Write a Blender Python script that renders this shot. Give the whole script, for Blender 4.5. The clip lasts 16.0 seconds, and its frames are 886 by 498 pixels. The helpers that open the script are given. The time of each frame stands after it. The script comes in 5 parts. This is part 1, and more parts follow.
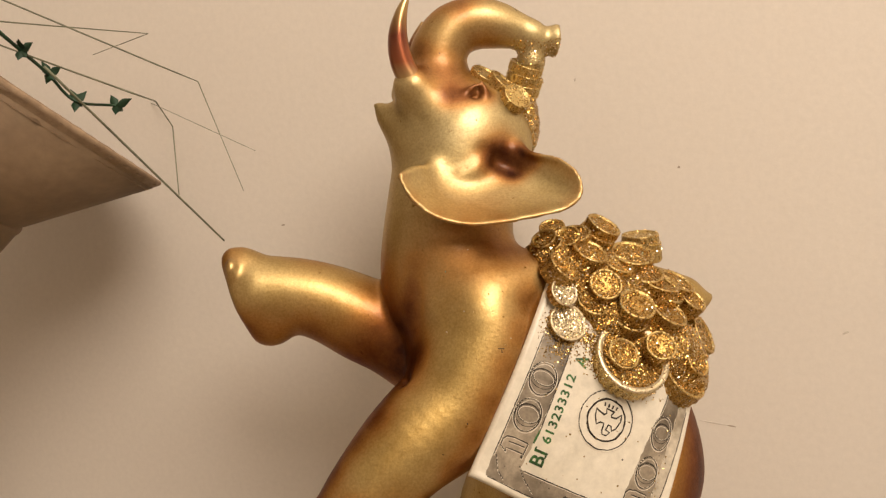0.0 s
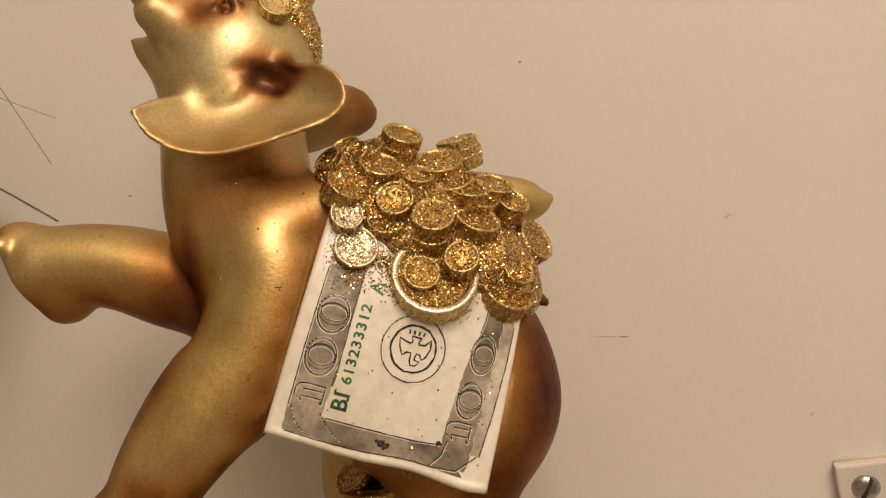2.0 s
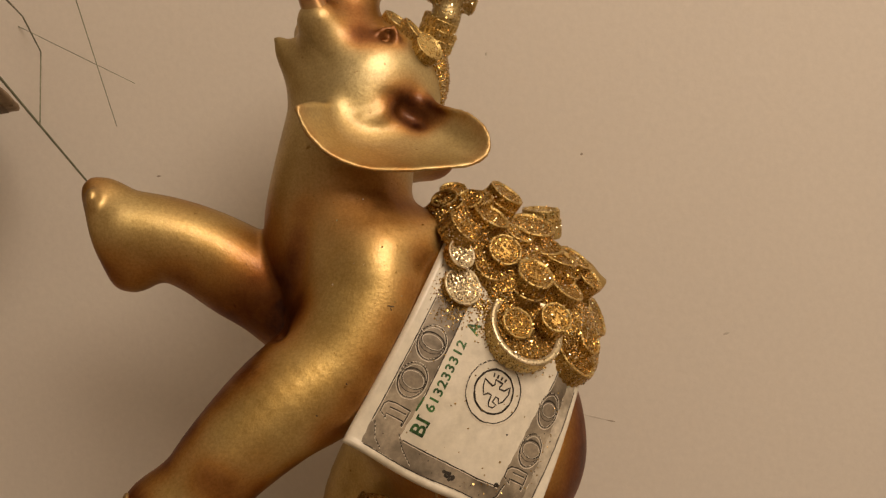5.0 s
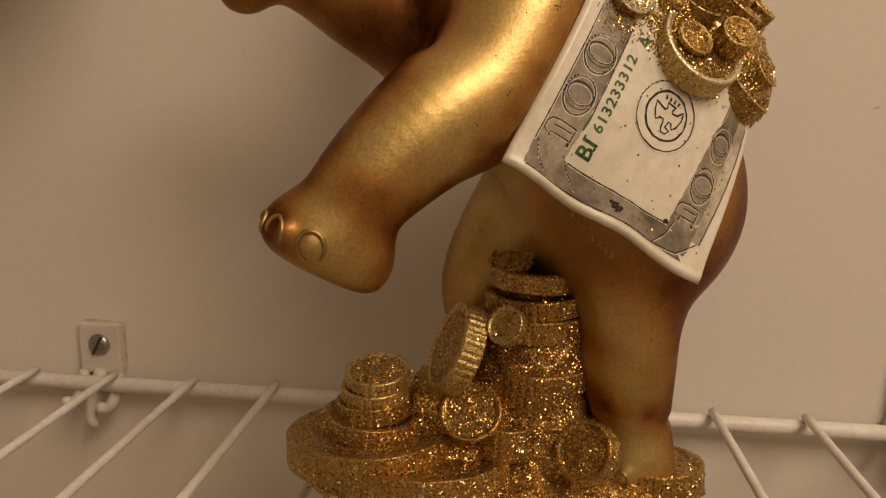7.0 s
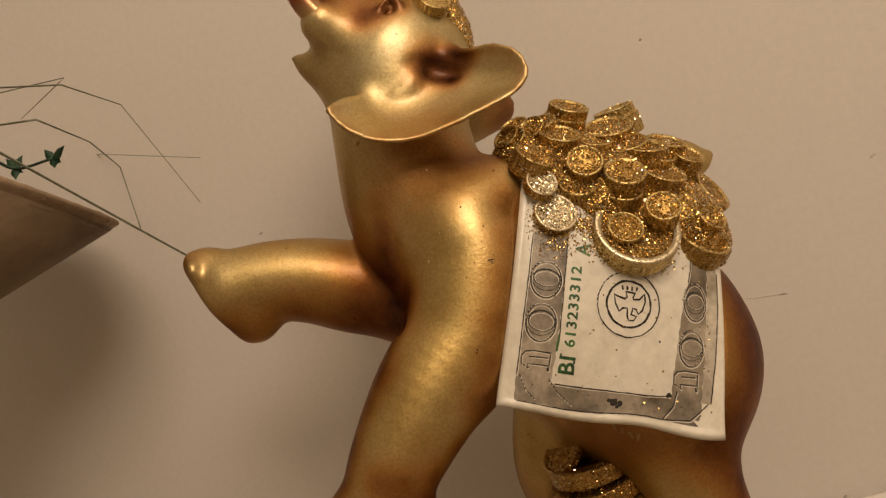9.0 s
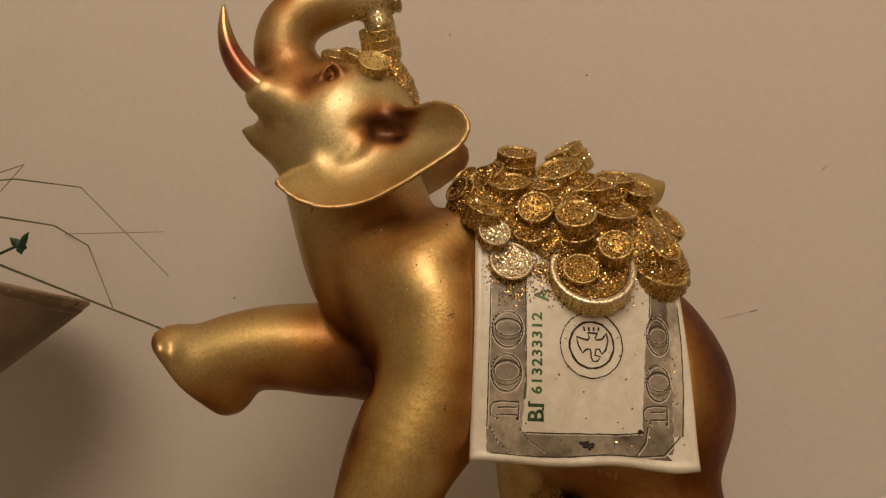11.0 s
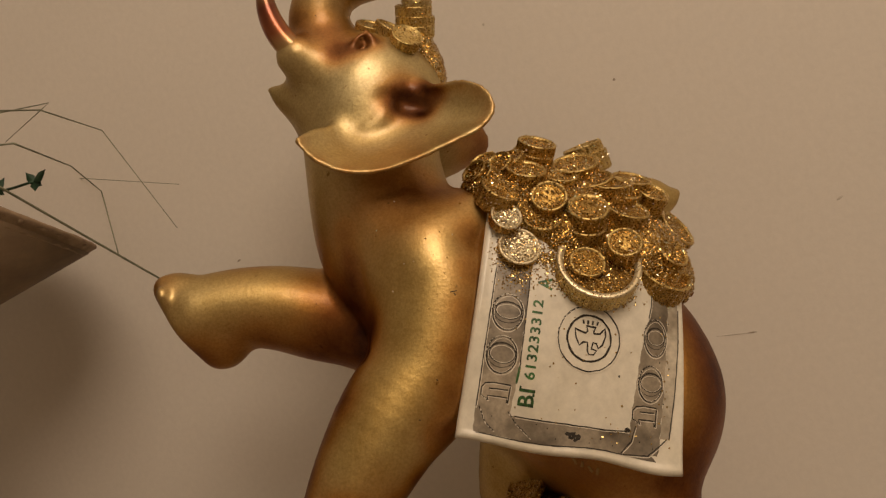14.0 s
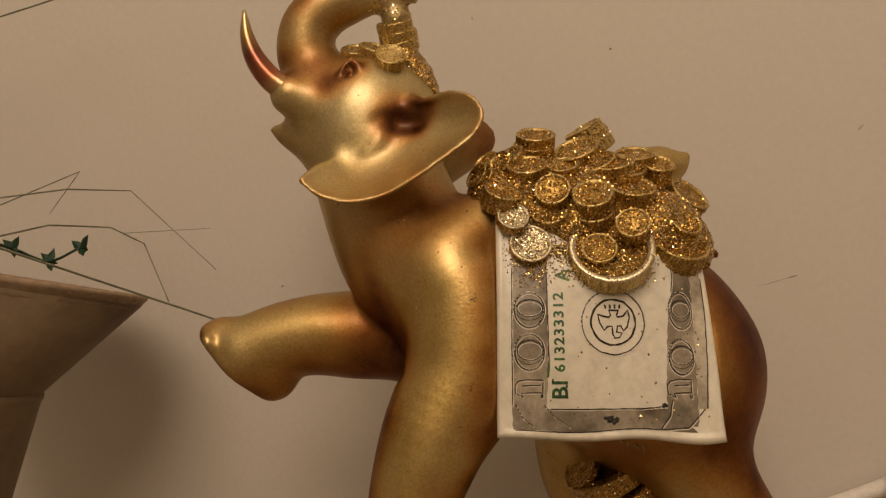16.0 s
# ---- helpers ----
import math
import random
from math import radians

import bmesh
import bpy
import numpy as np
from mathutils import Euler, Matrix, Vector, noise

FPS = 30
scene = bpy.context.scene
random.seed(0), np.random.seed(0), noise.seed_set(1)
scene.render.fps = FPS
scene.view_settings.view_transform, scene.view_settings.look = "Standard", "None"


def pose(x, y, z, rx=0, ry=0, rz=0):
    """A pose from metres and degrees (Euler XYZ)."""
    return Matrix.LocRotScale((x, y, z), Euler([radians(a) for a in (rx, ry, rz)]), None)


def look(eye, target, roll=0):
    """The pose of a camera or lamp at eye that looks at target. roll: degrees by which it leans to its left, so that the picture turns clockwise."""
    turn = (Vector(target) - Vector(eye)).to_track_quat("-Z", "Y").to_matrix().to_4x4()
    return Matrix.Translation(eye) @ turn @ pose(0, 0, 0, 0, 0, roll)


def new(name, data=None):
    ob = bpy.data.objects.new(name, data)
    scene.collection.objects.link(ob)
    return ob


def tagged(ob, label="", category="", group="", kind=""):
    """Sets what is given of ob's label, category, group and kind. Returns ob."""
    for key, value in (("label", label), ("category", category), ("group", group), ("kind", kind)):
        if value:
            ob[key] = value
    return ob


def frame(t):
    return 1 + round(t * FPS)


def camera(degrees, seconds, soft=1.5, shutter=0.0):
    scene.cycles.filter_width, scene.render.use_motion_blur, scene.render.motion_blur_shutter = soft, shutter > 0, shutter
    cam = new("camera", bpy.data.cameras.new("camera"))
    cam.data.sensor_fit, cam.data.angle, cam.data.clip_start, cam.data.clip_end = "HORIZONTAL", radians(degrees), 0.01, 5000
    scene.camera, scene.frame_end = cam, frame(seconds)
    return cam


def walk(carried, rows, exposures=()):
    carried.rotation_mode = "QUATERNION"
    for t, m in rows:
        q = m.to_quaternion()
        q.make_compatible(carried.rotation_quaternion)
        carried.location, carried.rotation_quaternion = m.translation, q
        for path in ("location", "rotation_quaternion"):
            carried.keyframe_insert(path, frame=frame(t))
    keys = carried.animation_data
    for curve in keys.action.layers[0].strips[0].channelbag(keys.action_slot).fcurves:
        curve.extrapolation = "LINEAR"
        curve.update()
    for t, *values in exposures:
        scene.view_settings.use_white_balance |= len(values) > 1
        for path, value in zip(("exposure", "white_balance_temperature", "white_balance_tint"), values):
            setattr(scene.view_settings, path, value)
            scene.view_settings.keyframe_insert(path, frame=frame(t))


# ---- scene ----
cam = camera(60.48, 16.0, soft=1.3)
PATH = [
    (0, (0.02975, -0.16478, 0.14679), (-0.20135, 0.80292, 0.04603), -4.71),
    (0.5, (0.04806, -0.15282, 0.14384), (-0.19657, 0.81270, 0.05479), -9.32),
    (1, (0.06783, -0.14293, 0.13533), (-0.21376, 0.80936, 0.01758), -13.40),
    (1.5, (0.07757, -0.13680, 0.13063), (-0.20062, 0.81447, -0.00239), -14.26),
    (2, (0.07511, -0.13430, 0.12779), (-0.19888, 0.81668, -0.01561), -13.83),
    (2.5, (0.06587, -0.13673, 0.13069), (-0.17767, 0.82604, 0.01337), -12.58),
    (3, (0.06706, -0.14809, 0.13565), (-0.14242, 0.82828, 0.08268), -11.59),
    (3.2, (0.06567, -0.15012, 0.13772), (-0.13716, 0.82759, 0.08345), -10.47),
    (5.3, (0.01757, -0.15450, 0.12750), (-0.06987, 0.83816, 0.04397), 2.38),
    (5.5, (0.01217, -0.15008, 0.11327), (-0.09317, 0.84019, 0.02233), 2.25),
    (6, (-0.00418, -0.14359, 0.09779), (-0.09682, 0.84010, -0.05639), 2.33),
    (6.5, (-0.00423, -0.14210, 0.09381), (-0.10269, 0.83152, -0.11202), 1.54),
    (7, (-0.00307, -0.14237, 0.09322), (-0.10022, 0.82948, -0.12141), 1.27),
    (7.5, (0.00174, -0.14031, 0.09459), (-0.08950, 0.84254, -0.06571), 1.09),
    (8, (0.00894, -0.14005, 0.09888), (-0.06614, 0.85121, -0.00959), -0.76),
    (8.5, (0.01634, -0.14195, 0.10537), (-0.10029, 0.84582, 0.00190), -6.34),
    (8.8, (0.02658, -0.14615, 0.11607), (-0.17084, 0.82956, 0.02112), -14.88),
    (9, (0.03507, -0.14831, 0.12187), (-0.23450, 0.81257, 0.05828), -21.84),
    (9.5, (0.04973, -0.14717, 0.12697), (-0.28445, 0.79462, 0.09019), -31.70),
    (10, (0.05039, -0.14782, 0.12635), (-0.27213, 0.79844, 0.10246), -32.16),
    (10.2, (0.04981, -0.14703, 0.12596), (-0.26513, 0.80167, 0.09789), -31.62),
    (12.3, (0.03718, -0.15037, 0.12342), (-0.16654, 0.82855, 0.10875), -19.90),
    (12.5, (0.03708, -0.15254, 0.12345), (-0.19457, 0.82026, 0.12271), -20.48),
    (13, (0.04576, -0.15056, 0.12439), (-0.20488, 0.81752, 0.12364), -24.70),
    (13.5, (0.04444, -0.14847, 0.12056), (-0.22369, 0.81449, 0.09205), -23.14),
    (14, (0.04160, -0.14901, 0.11952), (-0.20979, 0.81851, 0.09305), -20.47),
    (14.5, (0.04749, -0.15191, 0.12399), (-0.25319, 0.80181, 0.12027), -26.05),
    (15, (0.05256, -0.15122, 0.12334), (-0.30165, 0.78379, 0.10635), -29.58),
    (15.5, (0.05279, -0.15116, 0.12354), (-0.29950, 0.78447, 0.10142), -29.31),
    (16, (0.05548, -0.14921, 0.12307), (-0.28386, 0.79106, 0.09600), -30.45),
]
EXPOSURES = [(0.0, 0.06, 6050, 10), (1.5, -0.14, 6100, 10), (3.0, -0.26, 6200, 10), (5.5, -0.62, 6700, 12), (7.0, -0.62, 6800, 12), (8.5, -0.54, 6550, 11), (10.0, -0.72, 6600, 12), (13.0, -0.90, 6700, 12), (16.0, -0.84, 6800, 12)]
walk(cam, [(t, look(eye, target, roll)) for t, eye, target, roll in PATH], EXPOSURES)

# ---- world and light ----
world = bpy.data.worlds.new("world")
scene.world = world
world.use_nodes = True
world.node_tree.nodes["Background"].inputs[0].default_value = (1.0, 0.85, 0.7, 1)
world.node_tree.nodes["Background"].inputs[1].default_value = 0.05

lamp_data = bpy.data.lights.new("globe_lamp_light", "POINT")
lamp_data.shadow_soft_size = 0.25
lamp_data.energy = 34.0
lamp_data.color = (1.0, 0.795, 0.60)
lamp_light = new("globe_lamp_light", lamp_data)
lamp_light.matrix_world = pose(0.45, -0.53, 0.73)


# ---- materials ----
def material(name):
    m = bpy.data.materials.new(name)
    m.use_nodes = True
    nt = m.node_tree
    return m, nt, nt.nodes["Principled BSDF"]


def node(nt, kind, **settings):
    n = nt.nodes.new(kind)
    for key, value in settings.items():
        n.inputs[key].default_value = value
    return n


def noise_tex(nt, scale, detail=3.0, rough=0.55, coords="Object"):
    tc = nt.nodes.new("ShaderNodeTexCoord")
    n = node(nt, "ShaderNodeTexNoise", Scale=scale, Detail=detail, Roughness=rough)
    nt.links.new(tc.outputs[coords], n.inputs["Vector"])
    return n


def ramp(nt, source, stops):
    r = nt.nodes.new("ShaderNodeValToRGB")
    e = r.color_ramp.elements
    while len(e) < len(stops):
        e.new(0.5)
    for k, (pos, col) in enumerate(stops):
        e[k].position = pos
        e[k].color = (*col, 1) if len(col) == 3 else col
    nt.links.new(source, r.inputs[0])
    return r


def mix(nt, factor, a, b, mode="MIX"):
    m = nt.nodes.new("ShaderNodeMix")
    m.data_type = "RGBA"
    m.blend_type = mode
    for sock, val in ((m.inputs[0], factor), (m.inputs[6], a), (m.inputs[7], b)):
        if isinstance(val, (int, float)):
            sock.default_value = val
        elif isinstance(val, tuple):
            sock.default_value = (*val, 1)
        else:
            nt.links.new(val, sock)
    return m.outputs[2]


def bump(nt, bsdf, height, strength, distance):
    b = node(nt, "ShaderNodeBump", Strength=strength, Distance=distance)
    nt.links.new(height, b.inputs["Height"])
    nt.links.new(b.outputs[0], bsdf.inputs["Normal"])
    return b


def painted(name, dark, light, scale, rough, bump_mm=0.0, bump_scale=None, metallic=0.0, coords="Object", fine=None, grain=0.14):
    """A painted or moulded surface with two scales of variation."""
    m, nt, p = material(name)
    big = noise_tex(nt, scale, 3, 0.6, coords)
    col = ramp(nt, big.outputs[0], [(0.35, dark), (0.65, light)]).outputs[0]
    small = noise_tex(nt, fine or scale * 14, 4, 0.65, coords)
    shade = ramp(nt, small.outputs[0], [(0.3, (1 - grain,) * 3), (0.7, (1 + grain * 0.3,) * 3)]).outputs[0]
    nt.links.new(mix(nt, 1.0, col, shade, "MULTIPLY"), p.inputs["Base Color"])
    p.inputs["Roughness"].default_value = rough
    p.inputs["Metallic"].default_value = metallic
    if bump_mm:
        tex = noise_tex(nt, bump_scale or scale * 14, 4, 0.6, coords)
        bump(nt, p, tex.outputs[0], 0.6, bump_mm / 1000)
    return m


def math_node(nt, kind, a, b, c=None):
    n = nt.nodes.new("ShaderNodeMath")
    n.operation = kind
    for sock, val in zip(n.inputs, (a, b, c)):
        if val is None:
            continue
        if isinstance(val, (int, float)):
            sock.default_value = val
        else:
            nt.links.new(val, sock)
    return n.outputs[0]


def gold_paint():
    """Lacquered satin gold enamel with copper-brown airbrushing and painted-in shade where the attribute says so."""
    m, nt, p = material("gold_paint")
    att = nt.nodes.new("ShaderNodeAttribute")
    att.attribute_name = "airbrush_and_shade"
    cloud = noise_tex(nt, 48, 4, 0.6)
    rich = ramp(nt, cloud.outputs[0], [(0.3, (0.44, 0.295, 0.088)), (0.5, (0.51, 0.37, 0.132)), (0.7, (0.575, 0.44, 0.185))]).outputs[0]
    pearl = ramp(nt, cloud.outputs[0], [(0.3, (0.44, 0.335, 0.14)), (0.5, (0.51, 0.405, 0.188)), (0.7, (0.565, 0.465, 0.24))]).outputs[0]
    tc = nt.nodes.new("ShaderNodeTexCoord")
    sep = nt.nodes.new("ShaderNodeSeparateXYZ")
    nt.links.new(tc.outputs["Object"], sep.inputs[0])
    rise = node(nt, "ShaderNodeMapRange")
    rise.inputs[1].default_value, rise.inputs[2].default_value = 0.112, 0.150
    nt.links.new(sep.outputs[2], rise.inputs[0])
    gold = mix(nt, rise.outputs[0], rich, pearl)
    # the browning is a little ragged at its edges
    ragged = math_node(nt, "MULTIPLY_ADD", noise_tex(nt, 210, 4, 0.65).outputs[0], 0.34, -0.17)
    spray_and_shade = math_node(nt, "MULTIPLY_ADD", ragged, math_node(nt, "MULTIPLY", att.outputs["Fac"], 1.6), att.outputs["Fac"])
    copper = ramp(nt, spray_and_shade, [(0.0, (1, 1, 1)), (0.35, (0.84, 0.59, 0.41)), (0.7, (0.44, 0.22, 0.13)), (1.0, (0.115, 0.036, 0.024))]).outputs[0]
    flecks = noise_tex(nt, 1700, 2, 0.7)
    speck = ramp(nt, flecks.outputs[0], [(0.33, (0.86, 0.83, 0.78)), (0.55, (1, 1, 1)), (0.75, (1.14, 1.12, 1.06))]).outputs[0]
    pits = ramp(nt, noise_tex(nt, 420, 5, 0.7).outputs[0], [(0.27, (0.55, 0.44, 0.32)), (0.34, (1, 1, 1))]).outputs[0]
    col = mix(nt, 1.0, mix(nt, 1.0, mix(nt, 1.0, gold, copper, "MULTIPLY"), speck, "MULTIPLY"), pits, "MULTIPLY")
    nt.links.new(col, p.inputs["Base Color"])
    p.inputs["Metallic"].default_value = 0.86
    p.inputs["Specular IOR Level"].default_value = 0.25
    p.inputs["Specular Tint"].default_value = (0.5, 0.34, 0.18, 1)
    rr = ramp(nt, noise_tex(nt, 160, 4, 0.6).outputs[0], [(0.3, (0.36, 0.36, 0.36)), (0.7, (0.47, 0.47, 0.47))])
    worn = math_node(nt, "MULTIPLY_ADD", rise.outputs[0], 0.05, rr.outputs[0])
    nt.links.new(math_node(nt, "MULTIPLY_ADD", att.outputs["Fac"], 0.1, worn), p.inputs["Roughness"])
    gloss = ramp(nt, att.outputs["Fac"], [(0.2, (0.55, 0.55, 0.55)), (0.8, (0.3, 0.3, 0.3))])
    nt.links.new(gloss.outputs[0], p.inputs["Coat Weight"])
    sheen = ramp(nt, noise_tex(nt, 90, 4, 0.7).outputs[0], [(0.3, (0.14, 0.14, 0.14)), (0.7, (0.27, 0.27, 0.27))])
    nt.links.new(sheen.outputs[0], p.inputs["Coat Roughness"])
    dents = noise_tex(nt, 150, 3, 0.5)
    grain = noise_tex(nt, 700, 4, 0.65)
    both = math_node(nt, "MULTIPLY_ADD", dents.outputs[0], 0.3, grain.outputs[0])
    fine = math_node(nt, "MULTIPLY_ADD", noise_tex(nt, 2100, 3, 0.7).outputs[0], 0.45, both)
    b = bump(nt, p, fine, 0.14, 0.0005)
    nt.links.new(b.outputs[0], p.inputs["Coat Normal"])
    return m


def flaked(name, dark, light, cover, shades, cell=4200.0, spread=1.5, rough=0.40, bright=0.16):
    """Satin gold paint with metallic flakes stuck to it; cover: the share of small cells that hold a flake, each with its own shade and slant."""
    m, nt, p = material(name)
    tc = nt.nodes.new("ShaderNodeTexCoord")
    vor = node(nt, "ShaderNodeTexVoronoi", Scale=cell)
    nt.links.new(tc.outputs["Object"], vor.inputs["Vector"])
    sep = nt.nodes.new("ShaderNodeSeparateColor")
    nt.links.new(vor.outputs["Color"], sep.inputs[0])
    clump = math_node(nt, "MULTIPLY_ADD", noise_tex(nt, 260, 3, 0.6).outputs[0], 1.6, -0.8)
    limit = math_node(nt, "MULTIPLY_ADD", clump, cover, cover)
    holds = math_node(nt, "LESS_THAN", sep.outputs[0], limit)
    disc = math_node(nt, "LESS_THAN", vor.outputs["Distance"], 0.72)
    flake = math_node(nt, "MULTIPLY", holds, disc)
    paint = ramp(nt, noise_tex(nt, 190, 4, 0.6).outputs[0], [(0.3, dark), (0.7, light)]).outputs[0]
    shine = ramp(nt, sep.outputs[1], [(k / (len(shades) - 1), c) for k, c in enumerate(shades)]).outputs[0]
    nt.links.new(mix(nt, flake, paint, shine), p.inputs["Base Color"])
    p.inputs["Metallic"].default_value = 0.92
    nt.links.new(math_node(nt, "MULTIPLY_ADD", flake, bright - rough, rough), p.inputs["Roughness"])
    soft = node(nt, "ShaderNodeBump", Strength=0.35, Distance=0.0003)
    nt.links.new(noise_tex(nt, 900, 4, 0.6).outputs[0], soft.inputs["Height"])
    sub = nt.nodes.new("ShaderNodeVectorMath")
    sub.operation = "SUBTRACT"
    nt.links.new(vor.outputs["Color"], sub.inputs[0])
    sub.inputs[1].default_value = (0.5, 0.5, 0.5)
    sc = nt.nodes.new("ShaderNodeVectorMath")
    sc.operation = "SCALE"
    nt.links.new(sub.outputs[0], sc.inputs[0])
    nt.links.new(math_node(nt, "MULTIPLY", flake, spread), sc.inputs["Scale"])
    add = nt.nodes.new("ShaderNodeVectorMath")
    add.operation = "ADD"
    nt.links.new(soft.outputs[0], add.inputs[0])
    nt.links.new(sc.outputs[0], add.inputs[1])
    nrm = nt.nodes.new("ShaderNodeVectorMath")
    nrm.operation = "NORMALIZE"
    nt.links.new(add.outputs[0], nrm.inputs[0])
    nt.links.new(nrm.outputs[0], p.inputs["Normal"])
    return m


GOLD = gold_paint()
NAIL_GOLD = painted("nail_gold", (0.30, 0.18, 0.07), (0.46, 0.32, 0.13), 300, 0.42, metallic=0.9)
AMBER = [(0.12, 0.055, 0.010), (0.27, 0.14, 0.028), (0.44, 0.26, 0.062), (0.68, 0.47, 0.16), (1.0, 0.92, 0.68)]
BRIGHT = [(0.19, 0.09, 0.018), (0.40, 0.225, 0.05), (0.62, 0.41, 0.12), (0.84, 0.64, 0.27), (1.0, 0.94, 0.72)]
SILVER = [(0.55, 0.45, 0.25), (0.80, 0.70, 0.48), (0.95, 0.88, 0.70), (1.0, 0.97, 0.88)]
GLITTER = flaked("gold_glitter", (0.21, 0.105, 0.021), (0.38, 0.22, 0.052), 0.95, BRIGHT, 3900)
PALE_GLITTER = flaked("pale_gold_glitter", (0.56, 0.46, 0.27), (0.74, 0.64, 0.43), 0.8, SILVER, 3300)
COIN_GOLD = flaked("coin_edge_gold", (0.33, 0.19, 0.045), (0.54, 0.36, 0.115), 0.40, AMBER)
SATIN_COIN = flaked("satin_coin_gold", (0.50, 0.36, 0.13), (0.64, 0.49, 0.21), 0.24, AMBER)
BASE_GLITTER = flaked("amber_glitter", (0.20, 0.09, 0.019), (0.39, 0.205, 0.05), 0.85, BRIGHT, 3500)
COATED_EDGE = flaked("glittered_coin_edge", (0.29, 0.155, 0.036), (0.50, 0.305, 0.09), 0.45, BRIGHT, 3500)
PALE_LIP = flaked("pale_coin_lip", (0.62, 0.52, 0.32), (0.78, 0.68, 0.48), 0.12, SILVER)
RIM_GOLD = flaked("coin_lip_gold", (0.46, 0.31, 0.095), (0.66, 0.50, 0.21), 0.28, AMBER)
ROOM_PAINT = painted("tan_room_paint", (0.78, 0.72, 0.63), (0.82, 0.76, 0.67), 6, 0.8)
WALL_PAINT = painted("cream_wall_paint", (0.722, 0.677, 0.612), (0.732, 0.687, 0.622), 9, 0.8, 0.14, 260, fine=500, grain=0.045)
CEILING_PAINT = painted("ceiling_white", (0.76, 0.74, 0.70), (0.80, 0.78, 0.74), 5, 0.9)
FLOOR_WOOD = painted("floor_wood", (0.46, 0.35, 0.24), (0.56, 0.44, 0.31), 4, 0.5)
SHELF_WHITE = painted("white_vinyl_wire_coating", (0.70, 0.655, 0.59), (0.80, 0.765, 0.715), 40, 0.45, 0.05, 900)
CLIP_PLASTIC = painted("cream_clip_plastic", (0.63, 0.58, 0.51), (0.69, 0.64, 0.57), 120, 0.5)
OLD_GLUE = painted("yellowed_glue", (0.46, 0.35, 0.22), (0.66, 0.58, 0.46), 160, 0.7)
SCREW_STEEL = painted("zinc_screw", (0.30, 0.29, 0.27), (0.48, 0.47, 0.44), 700, 0.35, metallic=1.0)
NOTE_CREAM = painted("cream_banknote_resin", (0.70, 0.65, 0.525), (0.80, 0.755, 0.64), 60, 0.3, 0.06, 700, fine=420)
NOTE_GREY = painted("grey_washed_band", (0.095, 0.073, 0.048), (0.43, 0.365, 0.27), 85, 0.42, 0.08, 900, fine=1100, grain=0.3)
NOTE_WASH = painted("thin_grey_wash", (0.26, 0.215, 0.15), (0.58, 0.52, 0.41), 110, 0.38, 0.08, 900, fine=900, grain=0.25)
INK_DARK = painted("dark_engraved_ink", (0.018, 0.014, 0.010), (0.045, 0.036, 0.026), 500, 0.85)
# pale colour for the light caught on engraved edges, drawn as strokes
PAINTED_GLINT = painted("painted_engraving_glint", (0.62, 0.57, 0.46), (0.78, 0.72, 0.60), 500, 0.4)
INK_GREEN = painted("green_serial_ink", (0.010, 0.028, 0.010), (0.06, 0.20, 0.05), 420, 0.45)
VASE_CLAY = painted("tan_unglazed_clay", (0.185, 0.122, 0.068), (0.235, 0.162, 0.092), 40, 0.72, 0.12, 500, fine=300)
VASE_RIM = painted("worn_clay_lip", (0.24, 0.165, 0.10), (0.36, 0.26, 0.165), 220, 0.75, 0.15, 700)
VASE_EDGE = painted("chipped_clay_edge", (0.10, 0.065, 0.04), (0.42, 0.31, 0.2), 220, 0.8)
LEAF_GREEN = painted("dark_green_fabric_leaf", (0.008, 0.03, 0.014), (0.02, 0.065, 0.03), 300, 0.6)
BLADE_GREEN = painted("green_plastic_blade", (0.14, 0.15, 0.095), (0.24, 0.25, 0.165), 200, 0.5)
DIRT = painted("wall_dirt", (0.33, 0.28, 0.22), (0.46, 0.40, 0.33), 900, 0.9)
SCUFF = painted("wall_scuff", (0.56, 0.515, 0.45), (0.65, 0.605, 0.54), 700, 0.9)
DOOR_WHITE = painted("lamp_white", (0.7, 0.68, 0.64), (0.78, 0.76, 0.72), 20, 0.4)


# ---- mesh helpers ----
def mesh_object(name, bm, mat, smooth=True):
    me = bpy.data.meshes.new(name)
    bm.to_mesh(me)
    bm.free()
    for mm in mat if isinstance(mat, (list, tuple)) else [mat]:
        me.materials.append(mm)
    if smooth:
        me.shade_smooth()
    return new(name, me)


def part(name, bm, mat, parent, label="", smooth=True):
    ob = mesh_object(name, bm, mat, smooth)
    ob.parent = parent
    return tagged(ob, label)


def box(x0, y0, z0, x1, y1, z1, bm=None, bevel=0.0):
    made = bmesh.new()
    bmesh.ops.create_cube(made, size=1.0)
    for v in made.verts:
        v.co = Vector((x0 + (v.co.x + 0.5) * (x1 - x0), y0 + (v.co.y + 0.5) * (y1 - y0), z0 + (v.co.z + 0.5) * (z1 - z0)))
    if bevel:
        bmesh.ops.bevel(made, geom=made.edges[:], offset=bevel, segments=2, profile=0.6, affect="EDGES")
    if bm is None:
        return made
    join(bm, made)
    return bm


def join(bm, other, m=None):
    """Adds other to bm and frees it."""
    if m is not None:
        other.transform(m)
    me = bpy.data.meshes.new("join")
    other.to_mesh(me)
    other.free()
    bm.from_mesh(me)
    bpy.data.meshes.remove(me)


